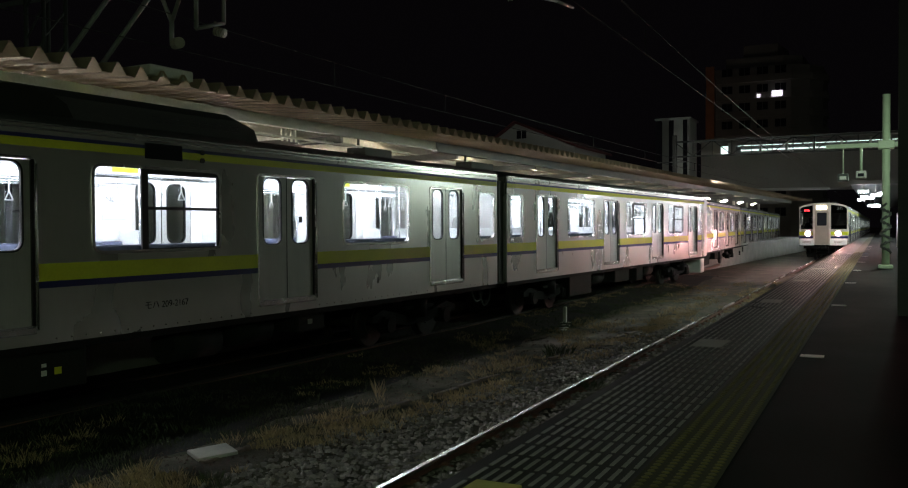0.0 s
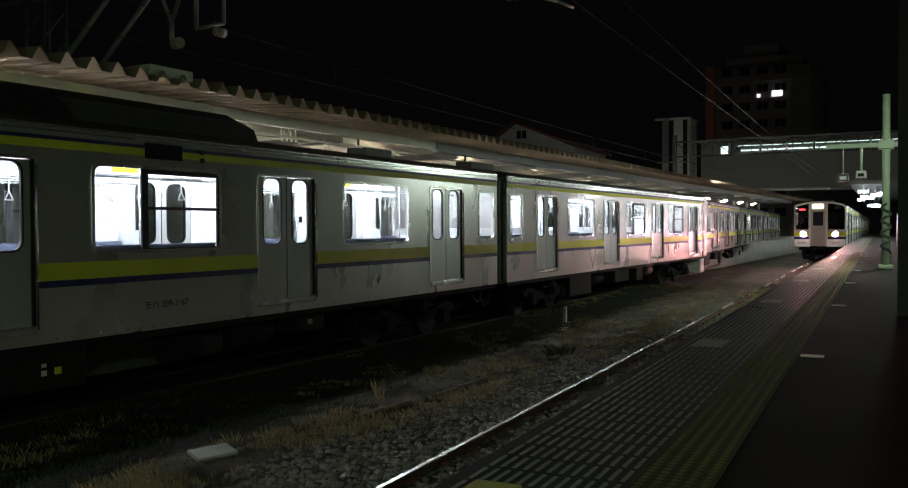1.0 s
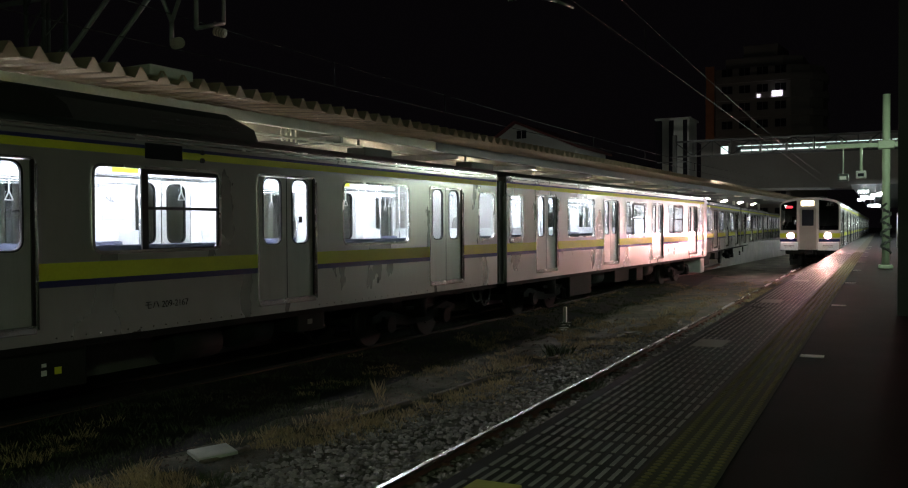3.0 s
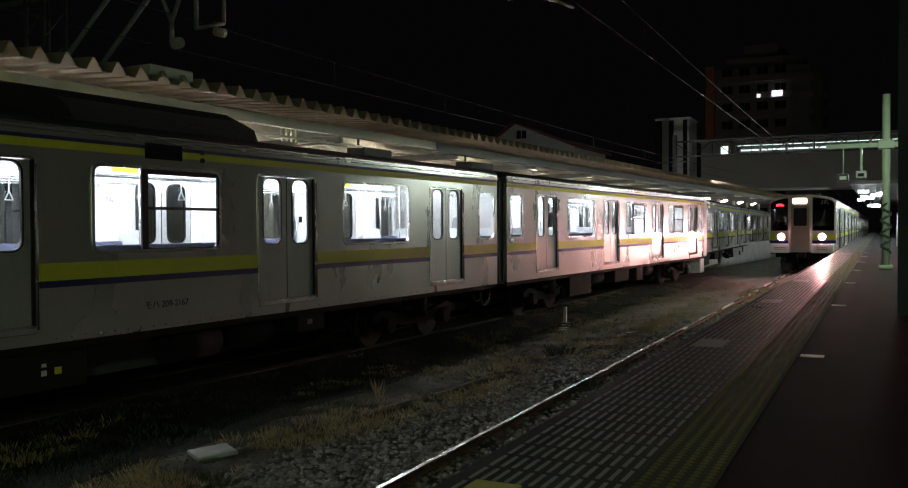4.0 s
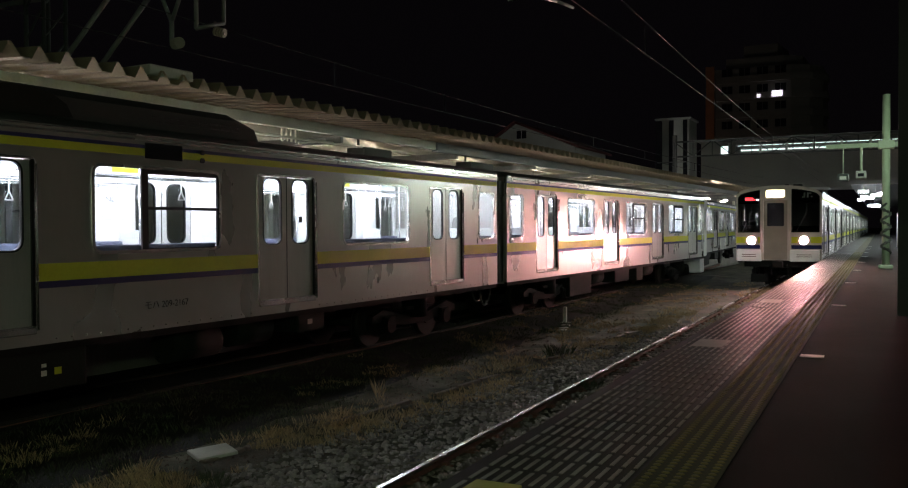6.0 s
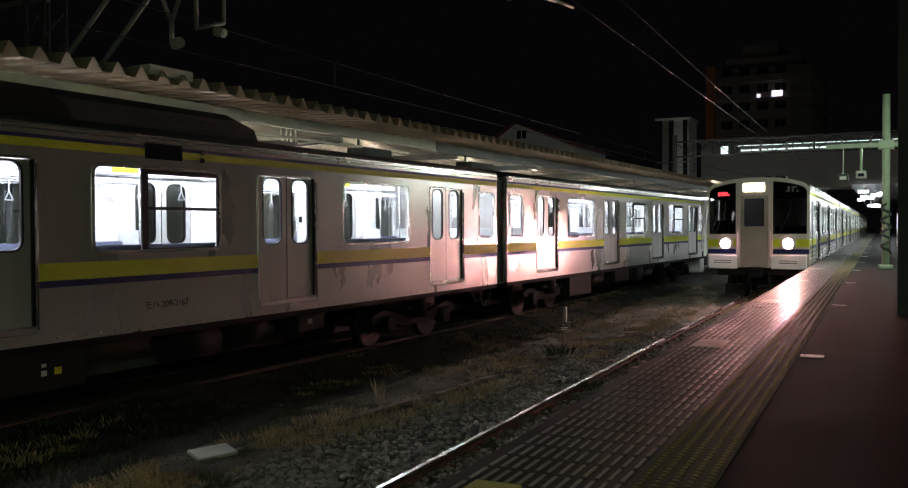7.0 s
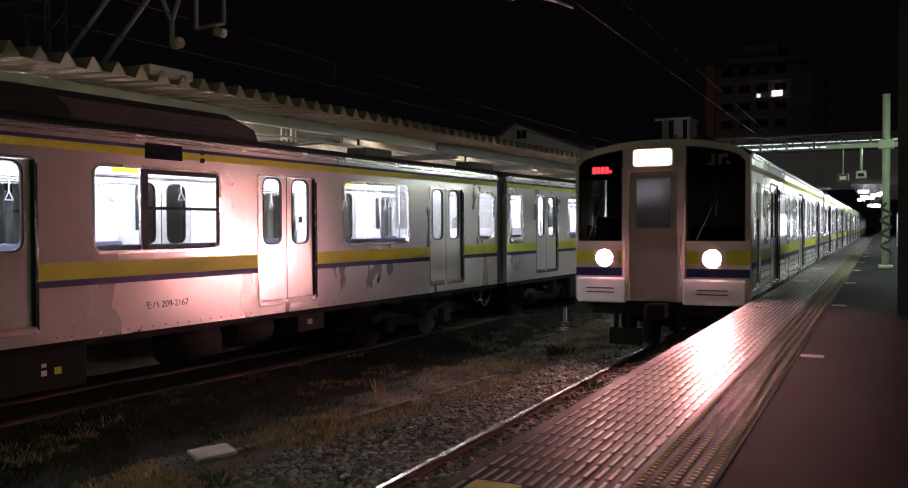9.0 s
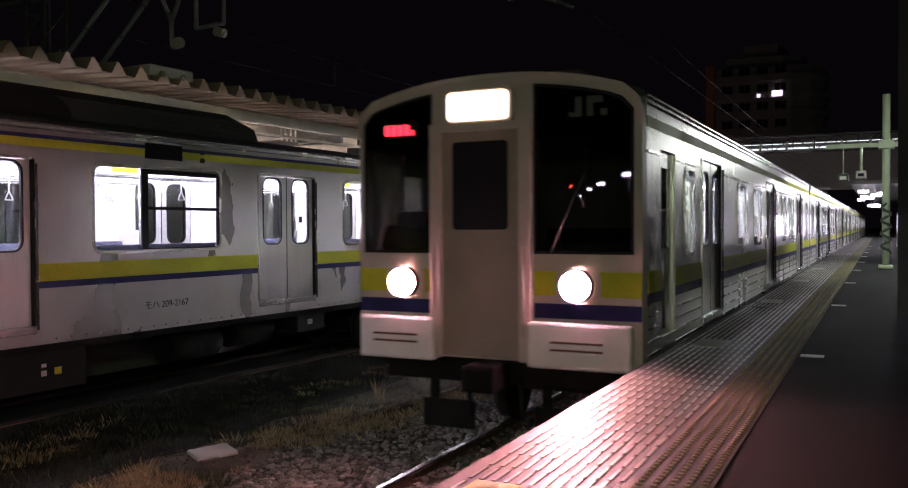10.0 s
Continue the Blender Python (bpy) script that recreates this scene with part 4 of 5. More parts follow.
def wire(name, pts, r, label):
    bm = bmesh.new()
    d = (Vector(pts[-1]) - Vector(pts[0])).normalized()
    u = d.orthogonal().normalized()
    w = d.cross(u)
    rows = [[bm.verts.new(Vector(c) + (u * math.cos(k * math.tau / 5) + w * math.sin(k * math.tau / 5)) * r) for k in range(5)] for c in pts]
    for r0, r1 in zip(rows, rows[1:]):
        for k in range(5):
            bm.faces.new((r0[k], r0[k - 1], r1[k - 1], r1[k]))
    return solid(name, bm, COPPER, label, "wire", group="overhead wires")


def sag(f, s0, s1, z0, z1, dip, n=16):
    return [f(s0 + (s1 - s0) * k / n, z0 + (z1 - z0) * k / n - dip * 4 * (k / n) * (1 - k / n)) for k in range(n + 1)]


wire("contact_wire", sag(lambda s, z: side_point(-1.4, s, z), -12, 45, 5.03, 4.85, 0.0), 0.009, "thin contact wire over the standing train")
wire("carrier_wire", sag(lambda s, z: side_point(-1.4, s, z), -12, 45, 5.62, 5.5, 0.3), 0.009, "sagging carrier wire over the standing train")
for s in (-4.2, 0.07, 10.15, 16.0, 24.0):
    k = (s + 12) / 57
    wire("dropper", [side_point(-1.4, s, 5.03 - 0.18 * k), side_point(-1.4, s, 5.62 - 0.12 * k - 1.2 * k * (1 - k))], 0.012, "dropper between carrier and contact wire")
wire("contact_wire", sag(lambda s, z: Vector((TRACK_X, s, z)), 9.9, 90, 5.02, 5.0, 0.0), 0.007, "thin contact wire over the arriving track")
wire("carrier_wire", sag(lambda s, z: Vector((TRACK_X, s, z)), 8.0, 60, 5.62, 5.5, 0.22), 0.007, "sagging carrier wire over the arriving track")
for s in (13.7, 19.0, 26.0, 34.0):
    wire("dropper", [Vector((TRACK_X, s, 5.02)), Vector((TRACK_X, s, 5.46))], 0.008, "dropper between carrier and contact wire")
# curved steady arm that holds the near end of the contact wire
ab = bmesh.new()
arm = [(TRACK_X - 0.05, 8.2, 4.6), (TRACK_X, 8.6, 4.72), (TRACK_X, 9.0, 4.8), (TRACK_X, 9.5, 4.88), (TRACK_X, 10.1, 4.94)]
for a, b in zip(arm, arm[1:]):
    bar(ab, a, b, 0.02, 8)
bar(ab, arm[0], (arm[0][0], arm[0][1], 6.4), 0.02, 8)
bar(ab, (arm[0][0], arm[0][1], 6.38), (arm[0][0], 10.1, 6.38), 0.02, 8)
solid("steady_arm", ab, GALV, "curved galvanised arm holding the contact wire", "steady arm")


def insulator(bm, c, axis, length, r):
    c, axis = Vector(c), Vector(axis).normalized()
    n = 4
    for k in range(n):
        bar(bm, c + axis * (length * (k + 0.1) / n), c + axis * (length * (k + 0.6) / n), r, 14)
    bar(bm, c, c + axis * length, r * 0.5, 10)


# hanging brackets of the wire gantry over the standing train
br = empty("wire_bracket", Matrix(), "grey forked hanger with ceramic insulator on the overhead line", "wire bracket", "wire brackets")
fb = bmesh.new()
foot = side_point(-1.4, -8.25, 5.12)
knee = foot + Vector((0, 0, 0.3))
bar(fb, foot, knee, 0.035, 10)
bar(fb, knee, knee + Vector((-0.4, -0.14, 1.05)), 0.032, 10)
bar(fb, knee, knee + Vector((0.36, 0.13, 1.05)), 0.032, 10)
part("fork", fb, GALV, br)
ib = bmesh.new()
insulator(ib, foot + Vector((0.03, 0.03, -0.03)), (0.85, -0.35, -0.05), 0.2, 0.085)
part("insulator", ib, CERAMIC, br, "ribbed ceramic insulator")
br = empty("wire_bracket", Matrix(), "grey square hanger frame with ceramic insulator on the overhead line", "wire bracket", "wire brackets")
fb = bmesh.new()
c0 = side_point(-1.4, -7.75, 5.42)
c1 = side_point(-1.4, -7.15, 5.62)
for a, b in ((c0, c1), (c0, c0 + Vector((0, 0, 1.0))), (c1, c1 + Vector((0, 0, 0.8)))):
    bar(fb, a, b, 0.035, 8)
part("frame", fb, GALV, br)
ib = bmesh.new()
insulator(ib, c0.lerp(c1, 0.68) + Vector((0, 0, -0.1)), (0.85, 0.1, -0.25), 0.2, 0.075)
bar(ib, c0.lerp(c1, 0.68) + Vector((0, 0, 0.05)), c0.lerp(c1, 0.68) + Vector((0, 0, -0.12)), 0.02)
part("insulator", ib, CERAMIC, br, "ribbed ceramic insulator")
br = empty("wire_bracket", Matrix(), "pale hanger plate with insulator above the arriving track", "wire bracket", "wire brackets")
q = Vector((TRACK_X - 0.7, 7.0, 4.5))
part("cantilever", bar(bmesh.new(), (q.x, 6.95, 6.38), (q.x, 10.1, 6.38), 0.035), GALV, br)
part("plate", boxm(q.x - 0.03, q.x + 0.03, q.y - 0.03, q.y + 0.03, q.z - 0.08, q.z + 1.9, bevel=0.01), GALV, br)
ib = bmesh.new()
insulator(ib, q + Vector((0.04, 0.05, 0.08)), (0.7, 0.7, 0), 0.18, 0.06)
part("insulator", ib, CERAMIC, br)
# lattice mast with braces behind the far canopy
ms = empty("lattice_mast", Matrix(), "dark lattice mast with slanting braces behind the canopy", "mast")
mb = bmesh.new()
base = side_point(-5.2, -8.05, 0)
for dx in (0, 0.45):
    for dy in (0, 0.45):
        bar(mb, base + Vector((dx, dy, 1.0)), base + Vector((dx, dy, 9)), 0.04, 6)
for k in range(14):
    z = 1.2 + k * 0.55
    bar(mb, base + Vector((0, 0, z)), base + Vector((0.45, 0, z + 0.55)), 0.02, 5)
    bar(mb, base + Vector((0.45, 0, z)), base + Vector((0.45, 0.45, z + 0.55)), 0.02, 5)
part("lattice", mb, DARKSTEEL, ms)
for d in (0.0, 0.45):
    part("brace", bar(bmesh.new(), base + Vector((0.3 + d, d, 4.6)), base + Vector((1.9 + d, 1.2 + d, 7.6)), 0.045, 8), GALV, ms)

# ---- far platform and its canopy ----
FAR = pose(*side_point(-3.6, 0, 0), 0, 0, -math.degrees(HEAD_A))


def far_thing(name, bm, material, label, category, kind="", group=""):
    ob = solid(name, bm, material, label, category, kind, group)
    ob.matrix_basis = FAR
    return ob


far_thing("platform", boxm(-9, 0.68, -60, 80, -0.3, 1.08), CONCRETE, "concrete far platform behind the standing train", "platform", "structure")
rb = bmesh.new()
PITCH_R, TIP, FOOT = 0.45, 4.885, 4.7
s0, count = -20.0, 215
prof = []
for k in range(count):
    y = s0 + 0.04 + k * PITCH_R
    prof += [(y, FOOT), (y + 0.17, FOOT), (y + 0.27, TIP), (y + 0.31, TIP)]
for lift in (0.0, -0.012):
    lo = [rb.verts.new((1.2, y, z + lift)) for y, z in prof]
    hi = [rb.verts.new((-7, y, z + lift + 0.5)) for y, z in prof]
    for k in range(len(prof) - 1):
        rb.faces.new((lo[k], lo[k + 1], hi[k + 1], hi[k]))
me = bpy.data.meshes.new("canopy_roof")
rb.to_mesh(me)
rb.free()
me.materials.append(ROOFSHEET)
ob = tagged(new("canopy_roof", me), "folded steel sheet canopy roof, lit from below", "roof", kind="structure")
ob.matrix_basis = FAR
far_thing("canopy_beam", boxm(-0.75, -0.6, -20, 4.4, 4.57, 4.81, bevel=0.01), FASCIA, "pale painted edge beam of the canopy", "beam", group="canopy beams")
far_thing("canopy_beam", boxm(-0.75, -0.55, 4.41, 75, 4.52, 4.79, bevel=0.01), FASCIA_GREY, "grey painted edge beam of the canopy", "beam", group="canopy beams")
for x in (-2.2, -4.2):
    far_thing("canopy_beam", boxm(x - 0.06, x + 0.06, -20, 75, 4.6, 4.86), FASCIA, "pale beam under the canopy roof", "beam", group="canopy beams")
for k in range(16):
    y = -18 + 6 * k
    far_thing("canopy_beam", boxm(-6.5, -0.76, y - 0.06, y + 0.06, 4.42, 4.6, bevel=0.01), FASCIA_GREY, "grey cross beam under the canopy roof", "beam", group="canopy beams")
    far_thing("canopy_column", boxm(-3.32, -3.12, y - 0.1, y + 0.1, 1.08, 4.42, bevel=0.02), FASCIA, "pale canopy column on the far platform", "column", group="canopy columns")
CANOPYTUBE = mat("lit_canopy_tube", (1, 1, 1), 0.5, 0, 0.0, glow=80.0, glow_col=(1.0, 0.92, 0.74), bump=0)
for k in range(14):
    y = -15 + 6 * k
    lm = far_thing("strip_lamp", boxm(-2.3, -2.1, y - 0.65, y + 0.65, 4.2, 4.25, bevel=0.01), WHITEPAINT, "white strip lamp hung under the canopy", "lamp", group="canopy lamps")
    part("tube", bar(bmesh.new(), (-2.2, y - 0.58, 4.15), (-2.2, y + 0.58, 4.15), 0.025, 8), CANOPYTUBE, lm, "lit tube")
    part("tube", bar(bmesh.new(), (-2.0, y - 0.58, 4.24), (-2.0, y + 0.58, 4.24), 0.025, 8), CANOPYTUBE, lm, "lit tube")
    part("rod", bar(bmesh.new(), (-2.2, y, 4.24), (-2.2, y, 4.62), 0.015), GALV, lm)
# cable box and conduits under the canopy, flat box on the roof
far_thing("roof_box", boxm(0.3, 1.15, -7.75, -6.8, 4.8, 4.98, bevel=0.03), FASCIA, "flat pale box on the canopy roof", "box")
cb = bmesh.new()
for k in range(4):
    bar(cb, (-1.0, -2.0 + 0.17 * k, 4.32), (-1.0, -2.0 + 0.17 * k, 4.62), 0.03, 8)
bar(cb, (-1.0, -6, 4.42), (-1.0, 3.5, 4.42), 0.035, 8)
bar(cb, (-1.0, -1.4, 4.3), (-1.3, 0.3, 4.55), 0.02, 8)
far_thing("conduit", cb, FASCIA, "pale conduits and junction fittings under the canopy", "conduit")
for y, w in ((1.2, 1.3), (7.2, 1.6)):
    far_thing("sign_case", box(boxm(-1.5, -0.9, y, y + w, 4.12, 4.42, bevel=0.03), -1.22, -1.18, y + 0.1, y + 0.16, 4.4, 5.05), DARKSTEEL, "dark hanging sign case under the canopy", "sign case", group="sign cases")
wb = bmesh.new()
box(wb, -9.1, -9.0, -60, 80, 1.08, 4.9)
far_thing("wall_west", wb, WALLGREY, "plain grey wall behind the far platform", "wall", "structure")

# ---- post and arm on the near platform ----
gp = empty("platform_post", Matrix(), "pale green steel post with a cross arm on the platform", "post")
pm = bmesh.new()
bar(pm, (0.12, 26.5, PLAT), (0.12, 26.5, 5.85), 0.1, 14)
part("pole", pm, GREENPOLE, gp)
part("base", boxm(-0.06, 0.3, 26.32, 26.68, PLAT, PLAT + 0.1, bevel=0.02), GREENPOLE, gp)
part("arm", boxm(-1.4, 0.42, 26.36, 26.44, 4.41, 4.53, bevel=0.01), GREENPOLE, gp, "pale green cross arm")
part("clamp", boxm(-0.08, 0.32, 26.3, 26.7, 4.36, 4.58, bevel=0.02), GREENPOLE, gp)
pm = bmesh.new()
for k in range(26):
    a = k * 0.9
    bar(pm, (0.12 + 0.13 * math.cos(a), 26.5 - 0.13 * abs(math.sin(a)), 1.5 + k * 0.05), (0.12 + 0.13 * math.cos(a + 1.2), 26.5 - 0.13 * abs(math.sin(a + 1.2)), 1.62 + k * 0.05), 0.03, 5)
part("wrapping", pm, DARKSTEEL, gp, "dark tangle of cable round the post")
for x, z0, w in ((-0.5, 3.67, 0.13), (-0.95, 3.6, 0.14)):
    pm = bmesh.new()
    bar(pm, (x, 26.4, z0 + 0.1), (x, 26.4, 4.42), 0.035 if x > -0.6 else 0.015, 8)
    hg = part("hanger", pm, GREENPOLE, gp)
    part("camera_box", boxm(x - w, x + w, 26.25, 26.55, z0 - 0.1, z0 + 0.1, bevel=0.02), WALLWHITE if x > -0.6 else DARKSTEEL, hg, "small hanging camera box")
    part("camera_eye", boxm(x - w * 0.6, x + w * 0.6, 26.24, 26.25, z0 - 0.06, z0 + 0.03), DARKGLASS if x > -0.6 else WHITEPAINT, hg)
mc = bmesh.new()
box(mc, 0.2, 0.5, 12.7, 12.73, PLAT, 8.5)
box(mc, 0.2, 0.5, 12.97, 13.0, PLAT, 8.5)
box(mc, 0.34, 0.36, 12.73, 12.97, PLAT, 8.5)
solid("steel_mast", mc, DARKSTEEL, "dark steel beam mast on the platform", "mast")

# far roof, lamps and machines on the near platform
rf = bmesh.new()
box(rf, -1.7, 7, 58, 140, 4.75, 5.0)
solid("canopy_roof", rf, FASCIA_GREY, "grey platform roof further down the platform", "roof", "structure")
for yy in (62, 74, 86, 98):
    solid("canopy_column", boxm(1.9, 2.15, yy - 0.12, yy + 0.12, PLAT, 4.75, bevel=0.02), WALLWHITE, "white roof column on the platform", "column", group="near roof columns")
for x, y, z, w in ((-1.0, 60, 4.35, 0.3), (-1.05, 66, 4.2, 0.2), (0.0, 63, 4.3, 0.22), (-0.95, 60, 3.95, 0.2), (-0.75, 64, 4.05, 0.35), (-0.3, 60, 4.1, 0.3), (-1.3, 70, 4.1, 0.25), (-0.5, 80, 3.9, 0.4), (-0.2, 95, 4.1, 0.5), (-0.7, 72, 3.7, 0.2)):
    lm = empty("platform_lamp", Matrix(), "lit white platform lamp under the roof", "lamp", "near roof lamps")
    part("lamp_body", boxm(x - w, x + w, y - 0.1, y + 0.1, z, z + 0.12, bevel=0.02), WALLWHITE, lm)
    part("lamp_face", boxm(x - w * 0.95, x + w * 0.95, y - 0.12, y - 0.102, z - 0.05, z + 0.1), LAMPFACE, lm, "lit lamp face")
    part("rod", bar(bmesh.new(), (x, y, z + 0.1), (x, y, 4.76), 0.02), WALLWHITE, lm)
vm = empty("vending_machine", Matrix(), "white drinks machine with a lit front on the platform", "vending machine")
part("cabinet", boxm(0.75, 1.75, 52, 52.8, PLAT, PLAT + 1.85, bevel=0.03), WALLWHITE, vm)
part("lit_front", boxm(0.83, 1.67, 51.97, 51.998, PLAT + 0.7, PLAT + 1.75), LAMPFACE, vm, "lit display front")

# ---- footbridge, lift tower, gantry ----
bb = bmesh.new()
holes = [(-12.1, -11.5, 8.3, 8.95)] + [(-10.9 + 2.05 * k, -9.05 + 2.05 * k, 8.35, 8.95) for k in range(8)]
pierced(bb, -13.7, 14, 5.25, 9.35, holes, 75.0, 75.2)
bridge = solid("footbridge", bb, WALLGREY, "grey clad station footbridge with a strip of lit windows", "footbridge")
for v in bridge.data.vertices:
    v.co = (v.co.y, v.co.x, v.co.z)
bridge.data.flip_normals()
part("back_wall", boxm(-13.7, 14, 79, 79.2, 5.25, 9.35), WALLGREY, bridge)
part("deck", boxm(-13.7, 14, 75.2, 79, 5.25, 5.6), WALLGREY, bridge)
part("roof", boxm(-14, 14.3, 74.6, 79.5, 9.35, 9.55, bevel=0.03), FASCIA_GREY, bridge, "flat grey roof with a pale edge")
part("roof_edge", boxm(-14, 14.3, 74.55, 74.598, 9.38, 9.5), WALLWHITE, bridge)
for h in holes:
    wn = part("window", boxm(h[0], h[1], 75.1, 75.12, h[2], h[3]), PANE, bridge)
    part("mullion", boxm(h[1] + 0.02, h[1] + 0.2, 74.9, 75.0, 8.2, 9.2), WALLWHITE, wn)
part("corridor_lamp", boxm(-11, 5, 76.9, 76.98, 9.06, 9.1), LITSTRIP, bridge, "lit corridor tubes")
part("corridor_strip", boxm(-11, 5, 78.9, 78.99, 8.8, 8.9), LITSTRIP, bridge)
part("lit_pane", boxm(-12.1, -11.5, 75.25, 75.27, 8.3, 8.95), LITSTRIP, bridge, "lit square window")
solid("stair_roof", boxm(-9.5, -3.6, 72.2, 74.5, 5.1, 5.22, bevel=0.02), WALLWHITE, "pale edge of a stair roof under the footbridge", "roof")
solid("footbridge_pier", boxm(-14.0, -13.2, 75.5, 78.5, -0.3, 5.25, bevel=0.03), WALLGREY, "grey concrete footbridge pier", "pier")

tower = empty("lift_tower", Matrix(), "white clad lift tower with dark glazed strips", "lift tower")
part("shaft", boxm(-16.7, -14.1, 72.0, 75.2, -0.3, 11.05, bevel=0.04), WALLWHITE, tower)
part("cap", boxm(-16.9, -13.95, 71.85, 75.4, 11.05, 11.2, bevel=0.03), WALLWHITE, tower)
for x0, x1 in ((-16.85, -16.3), (-15.75, -15.35), (-14.6, -14.25)):
    part("glazed_strip", boxm(x0, x1, 71.94, 71.99, 0.5, 11.0), DARKGLASS, tower, "dark glazed strip")
for z in (2.5, 5, 7.5):
    part("cross_rail", boxm(-16.7, -14.1, 71.93, 71.96, z, z + 0.08), GALV, tower)


def truss(name, x0, x1, y, z0, z1, step, material, label):
    ob = empty(name, Matrix(), label, "gantry", "wire gantries")
    for yy in (y, y + 0.5):
        for z in (z0, z1):
            part("chord", boxm(x0, x1, yy - 0.03, yy + 0.03, z - 0.04, z + 0.04), material, ob)
    n = int((x1 - x0) / step)
    for k in range(n):
        xa, xb = x0 + (x1 - x0) * k / n, x0 + (x1 - x0) * (k + 1) / n
        part("brace", bar(bmesh.new(), (xa, y, z0 if k % 2 else z1), (xb, y, z1 if k % 2 else z0), 0.035, 6), material, ob)
        part("upright", bar(bmesh.new(), (xa, y, z0), (xa, y, z1), 0.03, 6), material, ob)
    for x in (x0, x1):
        part("mast", boxm(x - 0.14, x + 0.14, y + 0.1, y + 0.4, -0.3, z1 + 0.5, bevel=0.02), material, ob)
    return ob


truss("wire_gantry", -14.8, 2.4, 10.0, 6.35, 7.3, 1.4, GALV, "grey lattice wire gantry over the near tracks")
truss("wire_gantry", -13.2, 2.6, 62.0, 7.2, 8.25, 1.3, DARKSTEEL, "grey lattice wire gantry across the tracks")

# ---- houses behind ----
hs = empty("house", pose(-28.6, 70, 0), "white gabled house with a dark red roof", "house")
prof_w = [(-1.7, -0.3), (5.4, -0.3), (5.4, 9.0), (0.0, 11.25), (-1.7, 10.1)]
part("wall", front_panel(bmesh.new(), prof_w, 0, 9), WALLWHITE, hs)
part("roof", front_panel(bmesh.new(), [(-1.95, 9.98), (0, 11.3), (5.9, 8.85), (5.9, 9.05), (0, 11.5), (-1.95, 10.15)], -0.4, 9.4), ROOFTILE, hs, "dark red roof")
wn = part("window", boxm(0.12, 1.0, -0.05, -0.002, 9.95, 10.65), DARKGLASS, hs, "dark gable window")
part("window_bar", boxm(0.53, 0.59, -0.07, -0.051, 9.95, 10.65), WALLWHITE, wn)

ap = empty("apartment_block", Matrix(), "dark apartment block with balconies and two lit windows", "apartment block")


def plan_prism(pts, z0, z1):
    bm = bmesh.new()
    a = [bm.verts.new((x, y, z0)) for x, y in pts]
    b = [bm.verts.new((x, y, z1)) for x, y in pts]
    bm.faces.new(a[::-1])
    bm.faces.new(b)
    for k in range(len(pts)):
        bm.faces.new((a[k - 1], a[k], b[k], b[k - 1]))
    return bm


FLOORPLAN = [(-26.2, 151.0), (-25.0, 150.0), (-13.2, 150.0), (-10.4, 151.4), (-8.6, 154.2), (-8.4, 164.0), (-26.2, 164.0)]
part("wall", plan_prism(FLOORPLAN, -0.3, 28.4), RENDERWALL, ap)
part("roof_step", plan_prism([(-23.5, 151.0), (-14.5, 151.0), (-11.6, 153.0), (-11.2, 162.0), (-23.5, 162.0)], 28.4, 30.2), RENDERWALL, ap)
part("roof_house", plan_prism([(-20.8, 152.0), (-15.4, 152.0), (-14.4, 160.0), (-20.8, 160.0)], 30.2, 32.4), RENDERWALL, ap)
part("tile_strip", boxm(-26.6, -25.2, 149.7, 149.99, 5, 29.0), BROWNWALL, ap, "brown tiled corner strip")
for k in range(9):
    z = 3.0 + 2.9 * k
    ring_out = [(-24.9, 149.99), (-24.9, 149.3), (-13.0, 149.3), (-9.9, 150.9), (-7.9, 154.0), (-7.8, 158.0), (-8.39, 158.0), (-8.59, 154.2), (-10.4, 151.39), (-13.2, 149.99)]
    part("balcony", plan_prism(ring_out, z - 0.25, z + 0.85), RENDERWALL, ap)
    for j in range(4):
        x = -24.0 + 2.8 * j
        wn = part("window", boxm(x, x + 1.7, 149.93, 149.99, z + 0.86, z + 2.2), DARKGLASS, ap)
        part("window_bar", boxm(x + 0.82, x + 0.88, 149.9, 149.93, z + 0.86, z + 2.2), RENDERWALL, wn)
part("lit_window", boxm(-16.0, -14.4, 149.15, 149.28, 23.3, 24.2), LITWINDOW, ap, "lit window")
part("lit_window", boxm(-18.3, -17.8, 149.15, 149.28, 23.3, 23.8), LITWINDOW, ap, "small lit window")

# roof over the near platform, behind the eye
solid("ceiling", boxm(-1.3, 9, -40, -0.5, 4.2, 4.5), FASCIA_GREY, "grey platform roof", "roof", "structure")
solid("wall_east", boxm(9.0, 9.2, -40, 200, -0.3, 3.4), WALLGREY, "plain grey wall at the back of the platform", "wall", "structure")

